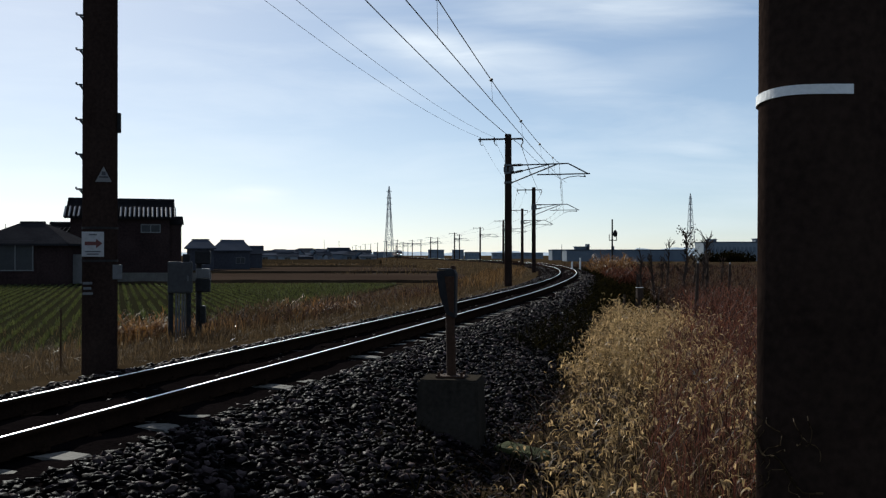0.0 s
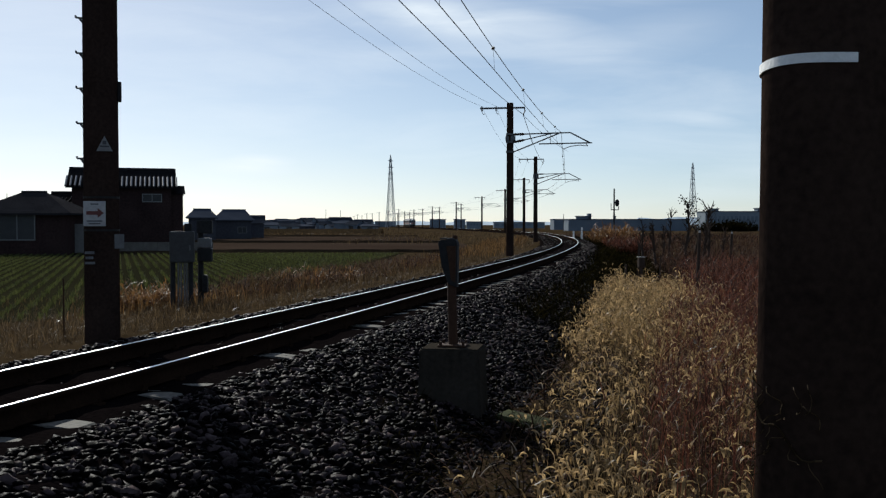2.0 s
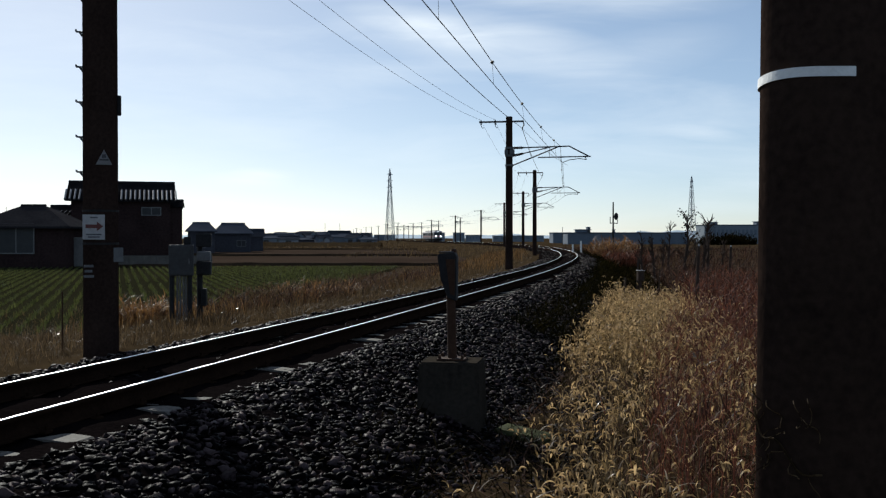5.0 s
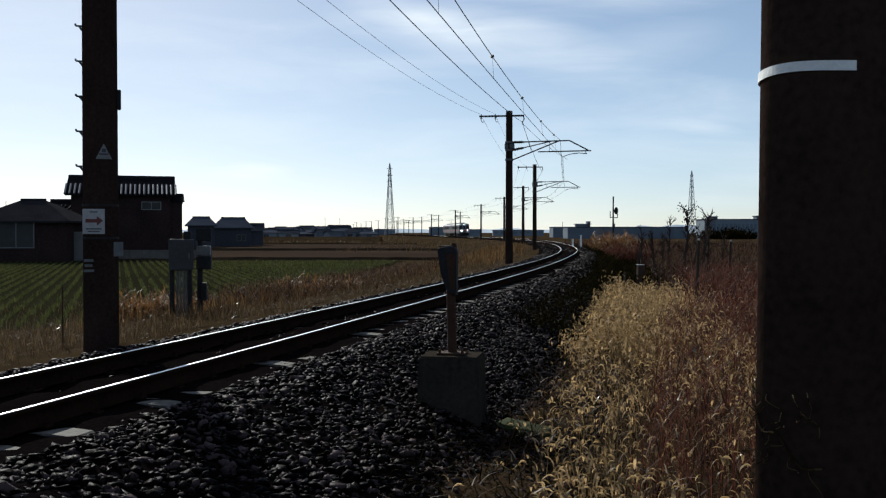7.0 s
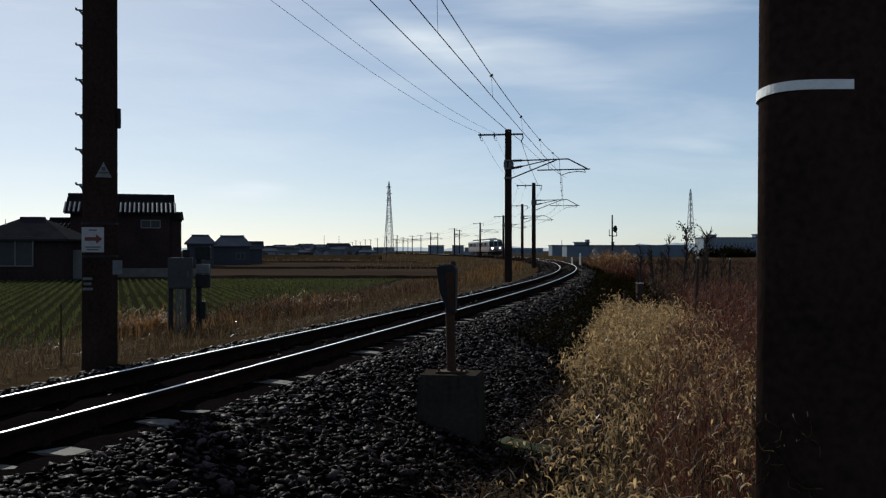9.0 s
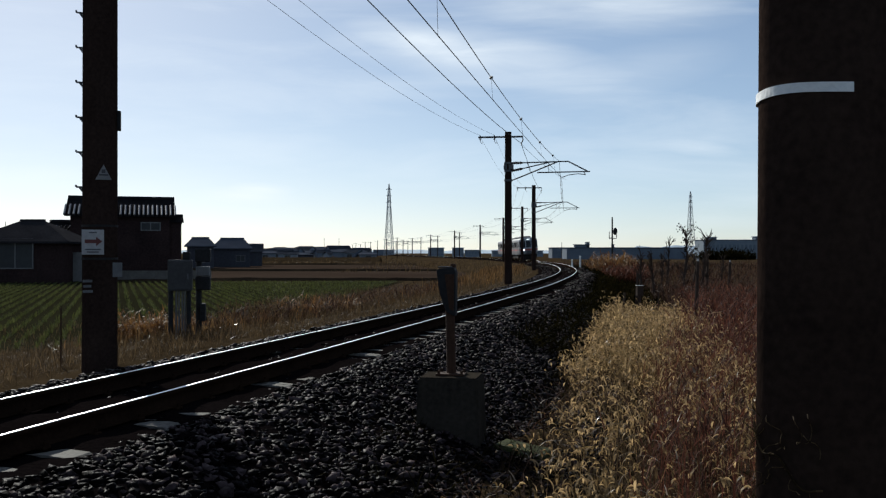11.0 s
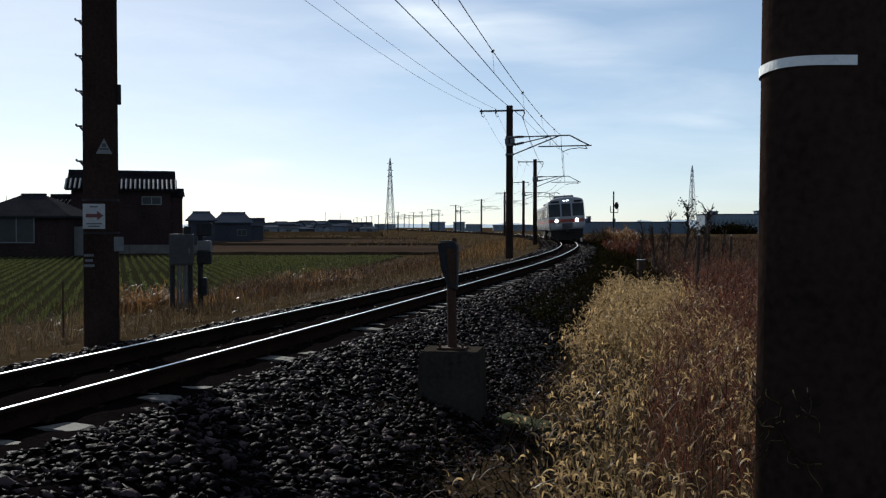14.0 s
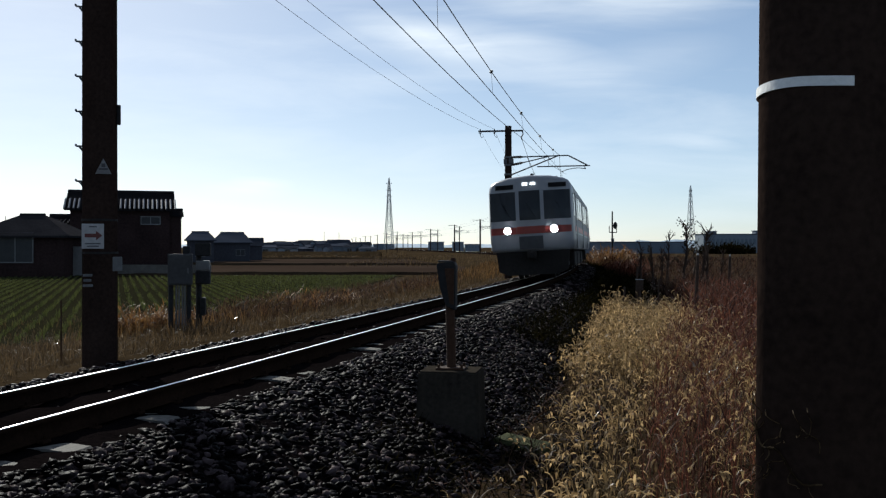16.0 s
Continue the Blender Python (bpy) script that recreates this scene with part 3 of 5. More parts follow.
    for (xa, ya), (xb, yb) in (((-8.9, 383), (-1.9, 345)), ((-18.8, 390), (-8.9, 383)), ((-25.6, 430), (-18.8, 390)), ((3.6, 270), (5.0, 289))):
        be = thing("portal_beam", "thin steel beam spanning two far masts", "beam")
        bm = B()
        rod(bm, (xa, ya, 5.9), (xb, yb, 5.9), .09)
        rod(bm, (xa, ya, 5.4), (xb, yb, 5.4), .06)
        part("girder", bm, GALV, be)


def wire(name, label, pts, r, parent=None):
    bm = B()
    n = 5
    rings = []
    for i, p in enumerate(pts):
        d = (pts[min(i + 1, len(pts) - 1)] - pts[max(i - 1, 0)]).normalized()
        a = d.cross(Vector((0, 0, 1))).normalized()
        b = a.cross(d)
        rings.append([bm.verts.new(p + (a * math.cos(q) + b * math.sin(q)) * r) for q in [k * 2 * math.pi / n for k in range(n)]])
    for u, v in zip(rings, rings[1:]):
        for k in range(n):
            bm.faces.new((u[k], u[(k + 1) % n], v[(k + 1) % n], v[k]))
    return tagged(link(name, bm, WIRE), label, "wire")


def hang(a, b, sag, n=16):
    return [a.lerp(b, i / n) - Vector((0, 0, 4 * sag * (i / n) * (1 - i / n))) for i in range(n + 1)]


def wires():
    ss = (-31,) + MASTS

    def run(offs, zs, sag):
        ends = [Vector(along(s, o, z)) for s, o, z in zip(ss, offs, zs)]
        spans = [hang(a, b, sag) for a, b in zip(ends, ends[1:])]
        return spans, [p for k, sp in enumerate(spans) for p in (sp if k == 0 else sp[1:])]
    far = len(ss) - 3
    ms, mp = run([.9, 1.2] + [-.04] * (far + 1), [6.05, 6.0] + [6.0] * (far + 1), .42)
    cs, cp = run([.9, 1.2] + [.08] * (far + 1), [5.18, 5.14] + [5.14] * (far + 1), .06)
    wire("messenger_wire", "dark stranded messenger wire above the track", mp, .011)
    wire("contact_wire", "copper contact wire above the track", cp, .010)
    for k, (a, b) in enumerate(zip(ms[:4], cs[:4])):
        for i in (2, 5, 8, 11, 14):
            bm = B()
            rod(bm, a[i], b[i], .004, n=5)
            rod(bm, a[i] - Vector((.03, 0, .03)), a[i] + Vector((.03, 0, .03)), .035, n=6)
            tagged(link("dropper", bm, WIRE), "thin dropper clamped between the two overhead wires", "wire", "droppers")
    for nm, o, z, z0, o0, sg, r in (("feeder_wire", MAST_OFF - 1.5, 7.42, 7.85, -.1, .55, .0062), ("feeder_wire", MAST_OFF - .75, 7.42, 7.85, -.1, .55, .0062),
                                    ("feeder_wire", MAST_OFF + .68, 6.95, 7.35, .55, .3, .014)):
        wire(nm, "slack feeder wire strung between the masts", run([o, o + o0] + [o] * (far + 1), [z0, z0] + [z] * (far + 1), sg)[1], r)
    bm = B()
    a = Vector(along(MASTS[1], MAST_OFF + .7, 6.9))
    tube(bm, hang(a, Vector(along(MASTS[1] + 9, .0, 5.7)), .15), .009, 5)
    tagged(link("jumper_cable", bm, WIRE), "jumper cable hanging from the mast to the messenger wire", "wire")


# ---- trackside ----
def marker():
    """A concrete block with a leaning instrument on a post."""
    th = thing("trackside_marker", "concrete block with a rusty post and dark hooded head", "trackside marker", pose(.09, 10.0, -.62, 0, 0, -10))
    bm = B()
    a = [bm.verts.new(v) for v in ((-.34, -.3, -.2), (.34, -.3, -.2), (.34, .3, -.2), (-.34, .3, -.2))]
    b = [bm.verts.new(v) for v in ((-.31, -.26, .6), (.31, -.26, .6), (.31, .26, .6), (-.31, .26, .6))]
    bm.faces.new(a[::-1])
    bm.faces.new(b)
    for i in range(4):
        bm.faces.new((a[i], a[(i + 1) % 4], b[(i + 1) % 4], b[i]))
    bmesh.ops.bevel(bm, geom=bm.edges[:], offset=.018, segments=2, affect="EDGES")
    part("block", bm, CONCRETE, th, "concrete block darkened by painted shade")
    bm = B()
    box(bm, (0, 0, .612), (.3, .24, .02), .004)
    for x in (-.12, .12):
        for y in (-.09, .09):
            rod(bm, (x, y, .6), (x, y, .66), .016, n=6)
    part("base_plate", bm, RUST_POST, th)
    bm = B()
    rod(bm, (0, 0, .6), (-.02, 0, 1.42), .05, .047, 12)
    part("post", bm, RUST_POST, th, "rusty brown pipe post")
    # wedge-shaped head, wide at the top and leaning towards the rails
    bm = B()
    prism(bm, [(-.045, 1.26), (.05, 1.22), (.055, 1.69), (.03, 1.735), (-.135, 1.72), (-.15, 1.69), (-.115, 1.45)], -.07, .07)
    bmesh.ops.recalc_face_normals(bm, faces=bm.faces[:])
    bmesh.ops.bevel(bm, geom=bm.edges[:], offset=.008, segments=1, affect="EDGES")
    hd = part("head", bm, DARK_STEEL, th, "dark leaning instrument head")
    bm = B()
    prism(bm, [(-.01, 1.3), (.035, 1.28), (.04, 1.66), (-.06, 1.66)], -.082, -.066)
    bmesh.ops.recalc_face_normals(bm, faces=bm.faces[:])
    part("side_plate", bm, RUST_POST, hd)
    bm = B()
    box(bm, (-.06, 0, 1.735), (.15, .13, .014), .004)
    part("cap", bm, CABINET, hd, "dull grey cap")
    bm = B()
    rod(bm, (.015, 0, 1.73), (.015, 0, 1.77), .035, .025, 10)
    part("lamp_knob", bm, RUST_POST, hd, "small rusty red knob")


def cabinet():
    th = thing("signal_cabinet", "grey steel signal cabinet on dark pipe legs", "cabinet", pose(-5.78, 20.9, -.7, 0, 0, 12))
    bm = B()
    box(bm, (0, 0, 1.47), (.52, .3, .69), .02)
    bd = part("body", bm, CABINET, th)
    bm = B()
    box(bm, (0, -.156, 1.47), (.46, .012, .62), .006)
    dr = part("door", bm, CABINET, bd)
    bm = B()
    box(bm, (.17, -.17, 1.45), (.03, .02, .12), .005)
    part("handle", bm, GALV, dr)
    for x in (-.2, .18):
        bm = B()
        rod(bm, (x, 0, -.3), (x, 0, 1.15), .055)
        part("leg", bm, DARK_STEEL, th)
    for x in (-.08, -.02, .05, .1):
        bm = B()
        rod(bm, (x, -.04, -.2), (x, -.04, 1.14), .022)
        part("cable_pipe", bm, GALV, th)
    bm = B()
    box(bm, (.13, .05, 1.9), (.16, .14, .17), .015)
    part("cap_box", bm, DARK_STEEL, th, "small dark box on the lid")
    th = thing("relay_post", "dark post with stacked relay boxes", "relay post", pose(-5.5, 21.4, -.72, 0, 0, 8))
    bm = B()
    rod(bm, (0, 0, -.3), (0, 0, 2.0), .07, .06, 12)
    part("post", bm, DARK_STEEL, th)
    for z, h, w, mt in ((1.93, .3, .34, DARK_STEEL), (1.57, .22, .3, SIGN_GREY), (1.3, .3, .32, DARK_STEEL), (.65, .4, .12, DARK_STEEL)):
        bm = B()
        box(bm, (.1, -.06, z), (w, .22, h), .02)
        part("relay_box", bm, mt, th)


def near_pole():
    th = thing("utility_pole", "brown concrete utility pole in painted shade with a white tape band", "utility pole", pose(1.153, 2.868, -.9, 0, 0, 0))
    bm = B()
    r = .2
    rod(bm, (0, 0, -.3), (0, 0, 9.0), r + .012, r - .055, 48)
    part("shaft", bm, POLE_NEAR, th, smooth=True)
    # tape band, wrapped most of the way round
    bm = B()
    z0, z1, ra, rb = 2.622, 2.65, .1935, .1975
    ang = [radians(a) for a in range(130, 274, 3)]
    ring = []
    for a in ang:
        w = .004 * math.sin(a * 3)
        ring.append([bm.verts.new((math.cos(a) * r, math.sin(a) * r, z - w)) for r, z in ((rb, z0), (rb, z1), (ra, z1), (ra, z0))])
    for u, v in zip(ring, ring[1:]):
        for k in range(4):
            bm.faces.new((u[k], v[k], v[(k + 1) % 4], u[(k + 1) % 4]))
    bm.faces.new(ring[0])
    bm.faces.new(ring[-1][::-1])
    part("tape_band", bm, TAPE, th, "white tape band")
    bm = B()
    tube(bm, [(math.cos(a) * .208, math.sin(a) * .208, 1.62 - .12 * (a - 3.1) + .02 * math.sin(a * 9)) for a in np.linspace(3.0, 4.3, 16)], .003, 5)
    rnd = random.Random(31)
    for k in range(16):
        a, z = rnd.uniform(3.05, 4.45), rnd.uniform(1.44, 1.66)
        turn, pts = rnd.uniform(0, 6.28), []
        for i in range(9):
            rr = .207 + .004 * i + .012 * math.sin(i * .9 + turn)
            pts.append((math.cos(a) * rr, math.sin(a) * rr, z))
            a += .035 * math.cos(turn)
            z += .014 * math.sin(turn)
            turn += rnd.uniform(-.2, .75)
        tube(bm, pts, .0016, 4)
    part("dry_vine", bm, STRAW, th, "dry vine clinging to the pole")


def stake(name, label, x, y, z0, h, r, mt, cap=None, lean=0.0):
    th = thing(name, label, "post", pose(x, y, z0, lean, lean * .6, random.uniform(0, 90)))
    bm = B()
    rod(bm, (0, 0, -.25), (0, 0, h), r, r * .85, 9)
    part("post", bm, mt, th)
    if cap:
        bm = B()
        rod(bm, (0, 0, h), (0, 0, h + r * 1.2), r * .6, r * .4, 8)
        part("cap", bm, cap, th)


def horn_pole():
    th = thing("loudspeaker_pole", "thin steel pole with a round horn and antenna", "pole", pose(19.6, 110, -1, 0, 0, 0))
    bm = B()
    rod(bm, (0, 0, -.3), (0, 0, 6.4), .11, .08, 10)
    part("pole", bm, DARK_STEEL, th)
    bm = B()
    bmesh.ops.create_uvsphere(bm, u_segments=14, v_segments=8, radius=.42, matrix=pose(.34, 0, 4.75) @ Matrix.Diagonal((.6, .5, 1, 1)))
    part("horn", bm, DARK_STEEL, th, smooth=True)
    bm = B()
    tube(bm, [(0, 0, 4.0), (-.35, 0, 3.95), (-.35, 0, 4.7)], .045)
    tube(bm, [(0, 0, 3.95), (.5, 0, 3.95), (.5, 0, 4.4)], .045)
    part("bracket", bm, DARK_STEEL, th)


# ---- buildings ----
def gable_house(x, y, w, d, eave, ridge, mt_wall, label, turn=0.0, over=.5, windows=(), ribs=0, mt_roof=None):
    """A house with a ridge along its width. windows: (x, z, w, h) on the front."""
    th = thing("house", label, "house", pose(x, y, -1, 0, 0, turn))
    bm = B()
    prism_pts = [(-d / 2, 0), (d / 2, 0), (d / 2, eave), (0, ridge - .12), (-d / 2, eave)]
    a = [bm.verts.new((-w / 2, q, z)) for q, z in prism_pts]
    b = [bm.verts.new((w / 2, q, z)) for q, z in prism_pts]
    bm.faces.new(a[::-1])
    bm.faces.new(b)
    for i in range(5):
        j = (i + 1) % 5
        bm.faces.new((a[i], a[j], b[j], b[i]))
    part("wall", bm, mt_wall, th)
    # each slope breaks: shallow over the eaves, steeper above
    rise = ridge - eave
    qm, zm = d * .3, eave + rise * .43
    for sgn in (-1, 1):
        q = sgn * (d / 2 + over)
        zl = zm - (zm - eave) / (d / 2 - qm) * (d / 2 + over - qm)
        a = w / 2 + over
        for (q0, z0), (q1, z1) in (((q, zl), (sgn * qm, zm)), ((sgn * qm, zm), (0, ridge))):
            bm = B()
            v = [bm.verts.new(p) for p in ((-a, q0, z0), (a, q0, z0), (a, q1, z1), (-a, q1, z1))]
            bm.faces.new(v)
            bmesh.ops.solidify(bm, geom=bm.faces[:], thickness=-.14 * sgn)
            bmesh.ops.recalc_face_normals(bm, faces=bm.faces[:])
            rf = part("roof", bm, mt_roof or ROOF_MATTE, th, "dark tiled roof slope")
            if ribs and sgn < 0 and q1:
                bm = B()
                n = int(2 * a / ribs)
                for i in range(n + 1):
                    xx = -a + 2 * a * i / n
                    rod(bm, (xx, q0, z0 + .15), (xx, q1, z1 + .15), .085, .085, 6)
                tagged(part("tile_rib", bm, TILE, rf), kind="stuff")
    bm = B()
    box(bm, (0, 0, ridge + .05), (w + 2 * over, .3, .22), .05)
    part("ridge_cap", bm, mt_roof or ROOF_MATTE, th)
    for wx, wz, ww, wh in windows:
        bm = B()
        for dx in (-1, 0, 1):
            box(bm, (wx + dx * (ww / 2 - .03), -d / 2 - .03, wz), (.07, .08, wh), 0)
        for dz in (-1, 1):
            box(bm, (wx, -d / 2 - .03, wz + dz * (wh / 2 - .03)), (ww, .08, .07), 0)
        wi = part("window", bm, FRAME_ALU, th)
        bm = B()
        box(bm, (wx, -d / 2 - .015, wz), (ww - .1, .03, wh - .1), 0)
        part("pane", bm, WINDOW, wi)
    return th


def hip_house(x, y, w, d, eave, ridge, mt_wall, label, turn=0.0, over=.6, windows=(), top=.3, mt_roof=None):
    th = thing("house", label, "house", pose(x, y, -1, 0, 0, turn))
    bm = B()
    box(bm, (0, 0, eave / 2), (w, d, eave), .02)
    part("wall", bm, mt_wall, th)
    bm = B()
    a, b = w / 2 + over, d / 2 + over
    lo = [bm.verts.new(p) for p in ((-a, -b, eave - .05), (a, -b, eave - .05), (a, b, eave - .05), (-a, b, eave - .05))]
    mid = [bm.verts.new((v.co.x, v.co.y, eave + .1)) for v in lo]
    hi = [bm.verts.new(p) for p in ((-w * top, 0, ridge), (w * top, 0, ridge))]
    bm.faces.new(lo[::-1])
    for i in range(4):
        bm.faces.new((lo[i], lo[(i + 1) % 4], mid[(i + 1) % 4], mid[i]))
    bm.faces.new((mid[0], mid[1], hi[1], hi[0]))
    bm.faces.new((mid[1], mid[2], hi[1]))
    bm.faces.new((mid[2], mid[3], hi[0], hi[1]))
    bm.faces.new((mid[3], mid[0], hi[0]))
    part("roof", bm, mt_roof or ROOF_MATTE, th, "dark hipped tile roof")
    bm = B()
    box(bm, (0, 0, ridge + .0), (2 * w * top + .3, .26, .16), .04)
    part("ridge_cap", bm, mt_roof or ROOF_MATTE, th)
    for wx, wz, ww, wh in windows:
        bm = B()
        for dx in (-1, 0, 1):
            box(bm, (wx + dx * (ww / 2 - .03), -d / 2 - .03, wz), (.08, .08, wh), 0)
        for dz in (-1, 1):
            box(bm, (wx, -d / 2 - .03, wz + dz * (wh / 2 - .03)), (ww, .08, .08), 0)
        wi = part("window", bm, FRAME_ALU, th)
        bm = B()
        box(bm, (wx, -d / 2 - .015, wz), (ww - .1, .03, wh - .1), 0)
        part("pane", bm, WINDOW, wi)
    return th


def houses():
    gable_house(-28.05, 83, 7.9, 7.0, 5.5, 7.05, WOOD_DARK, "two-storey dark boarded farmhouse with a glinting tile roof", 17, .45,
                ((2.4, 4.5, 1.6, .7), (-2.4, 1.5, 2.6, 1.8)), .36)
    gable_house(-24.05, 83.5, 1.9, 5, 4.9, 5.5, WOOD_DARK, "low side wing of the dark farmhouse", 17, .2, (), 0)
    gable_house(-32.4, 83, 3.0, 5, 4.0, 5.0, WOOD_DARK, "single-storey lean-to of the farmhouse", 3, .4, ((.3, 2.4, .8, .8),), .36)
    hip_house(-31.3, 72.5, 6.6, 6, 3.0, 4.75, WOOD_DARK, "dark single-storey shed with a sliding window front", 4, .5, ((-.2, 2.2, 2.6, 2.2),), .12)
    bm = B()
    box(bm, (-28.0, 71.8, .2), (1.6, .2, 2.2), .03)
    tagged(link("board_screen", bm, PLASTER), "grey corrugated board screen beside the shed", "screen")
    ga = thing("garden_wall", "low grey concrete garden wall", "wall", pose(-23.6, 76.3, -1, 0, 0, 2))
    for k in range(9):
        bm = B()
        box(bm, (-4.4 + k * 1.1, 0, .41), (1.08, .16, .86), .012)
        part("panel", bm, CONCRETE_PALE, ga)
    bm = B()
    rod(bm, (-28.3, 73.6, -.55), (-26.7, 73.2, -.25), .13)
    rod(bm, (-28.5, 73.2, -.75), (-26.9, 72.9, -.7), .13)
    tagged(link("timber_stack", bm, CONCRETE_PALE), "pale logs lying by the shed", "timber")
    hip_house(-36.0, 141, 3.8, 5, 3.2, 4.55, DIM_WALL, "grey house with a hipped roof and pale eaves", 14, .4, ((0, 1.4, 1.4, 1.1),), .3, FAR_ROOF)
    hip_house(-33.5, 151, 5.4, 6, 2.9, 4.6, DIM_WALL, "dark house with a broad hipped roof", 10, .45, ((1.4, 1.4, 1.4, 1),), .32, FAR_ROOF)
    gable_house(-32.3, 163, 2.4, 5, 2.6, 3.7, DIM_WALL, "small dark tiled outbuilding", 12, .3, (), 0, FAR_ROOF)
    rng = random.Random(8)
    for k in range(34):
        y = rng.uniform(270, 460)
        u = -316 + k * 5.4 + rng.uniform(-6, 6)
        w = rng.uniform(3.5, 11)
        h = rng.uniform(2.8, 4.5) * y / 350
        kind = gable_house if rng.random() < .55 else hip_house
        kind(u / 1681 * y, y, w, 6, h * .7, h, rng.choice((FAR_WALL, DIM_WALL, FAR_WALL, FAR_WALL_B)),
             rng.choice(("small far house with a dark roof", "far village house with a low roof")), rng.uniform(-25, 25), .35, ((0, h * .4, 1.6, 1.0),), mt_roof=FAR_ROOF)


def far_block(x, y, w, h, d, mt, label, rows=1, cols=6, top=()):
    th = thing("factory_building", label, "building", pose(x, y, -1, 0, 0, 0))
    bm = B()
    box(bm, (0, d / 2, h / 2), (w, d, h), .05)
    part("wall", bm, mt, th)
    bm = B()
    box(bm, (0, d / 2, h + .12), (w + .5, d + .5, .3), .05)
    part("roof", bm, FAR_ROOF, th)
    for r in range(rows):
        for c in range(cols):
            bm = B()
            box(bm, (-w / 2 + w * (c + .5) / cols, -.03, h * (r + .62) / rows), (w / cols * .55, .1, h / rows * .3), 0)
            part("window", bm, FAR_WALL, th)
    for tx, tw, t_h in top:
        bm = B()
        box(bm, (tx, 3, h + .2 + t_h / 2), (tw, 4, t_h), .05)
        box(bm, (tx, 3, h + .25 + t_h), (tw * 1.15, 4.6, .25), .03)
        part("roof_house", bm, FAR_WALL, th)


def distance():
    far_block(66, 400, 40, 4.3, 14, FAR_WALL, "long low factory, tinted blue-grey for haze", 1, 14, ((-7.2, 6, 1.2), (-4.8, 1.3, 2.2), (6, .6, 1.2)))
    far_block(64, 330, 42, 3.9, 14, FAR_WALL, "warehouse, tinted blue-grey for haze", 1, 9)
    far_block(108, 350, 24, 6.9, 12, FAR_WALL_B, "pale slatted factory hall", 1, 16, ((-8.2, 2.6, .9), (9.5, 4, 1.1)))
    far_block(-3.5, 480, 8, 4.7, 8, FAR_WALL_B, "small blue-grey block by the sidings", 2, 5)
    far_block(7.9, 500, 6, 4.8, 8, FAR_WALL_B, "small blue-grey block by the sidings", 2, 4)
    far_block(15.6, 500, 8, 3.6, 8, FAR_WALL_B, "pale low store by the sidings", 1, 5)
    far_block(44, 560, 30, 3.4, 8, FAR_WALL_B, "low depot building tinted for haze", 1, 8)
    far_block(-62, 620, 9, 5.0, 8, FAR_WALL, "far low block tinted for haze", 2, 4)
    far_block(-90, 640, 16, 4.6, 8, FAR_WALL, "far low block tinted for haze", 1, 6)
    far_block(-40, 640, 14, 4.2, 8, FAR_WALL, "far low block tinted for haze", 1, 5)
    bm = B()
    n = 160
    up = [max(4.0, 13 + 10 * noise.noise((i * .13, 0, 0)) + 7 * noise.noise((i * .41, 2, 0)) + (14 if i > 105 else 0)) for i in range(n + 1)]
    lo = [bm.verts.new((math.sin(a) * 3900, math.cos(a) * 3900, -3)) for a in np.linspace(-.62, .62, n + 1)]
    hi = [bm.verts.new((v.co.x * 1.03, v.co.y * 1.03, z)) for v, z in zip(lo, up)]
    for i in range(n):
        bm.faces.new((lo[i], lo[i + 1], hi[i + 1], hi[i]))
    tagged(link("backdrop", bm, HILL), "hills on the horizon, tinted faint blue for haze", "hills", kind="structure")


def pylon(x, y, h, base, turn):
    th = thing("transmission_pylon", "tall slim lattice steel pylon tinted for haze", "pylon", pose(x, y, -1, 0, 0, turn), "pylons")

    def half(z):
        return base * .52 * (1 - z / h) ** 1.2 + .45 * min(1, (h - z) / 4 + .15)
    lv = [h * (1 - (1 - i / 11) ** 1.25) for i in range(12)]
    for sx in (-1, 1):
        for sy in (-1, 1):
            bm = B()
            for a, b in zip(lv, lv[1:]):
                rod(bm, (sx * half(a), sy * half(a), a), (sx * half(b), sy * half(b), b), .18, .16, 5)
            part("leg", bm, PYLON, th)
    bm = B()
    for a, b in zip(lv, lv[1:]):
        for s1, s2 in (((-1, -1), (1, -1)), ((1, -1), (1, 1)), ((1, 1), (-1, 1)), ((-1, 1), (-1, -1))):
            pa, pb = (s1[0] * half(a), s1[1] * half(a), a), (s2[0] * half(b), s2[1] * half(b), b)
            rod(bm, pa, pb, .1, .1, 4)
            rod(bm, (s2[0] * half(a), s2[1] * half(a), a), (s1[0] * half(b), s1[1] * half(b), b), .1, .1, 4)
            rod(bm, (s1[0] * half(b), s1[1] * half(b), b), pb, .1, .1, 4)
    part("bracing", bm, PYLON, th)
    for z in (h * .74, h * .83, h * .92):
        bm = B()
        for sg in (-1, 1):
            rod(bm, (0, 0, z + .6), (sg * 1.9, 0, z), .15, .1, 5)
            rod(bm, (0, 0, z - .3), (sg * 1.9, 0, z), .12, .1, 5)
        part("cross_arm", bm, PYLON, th)


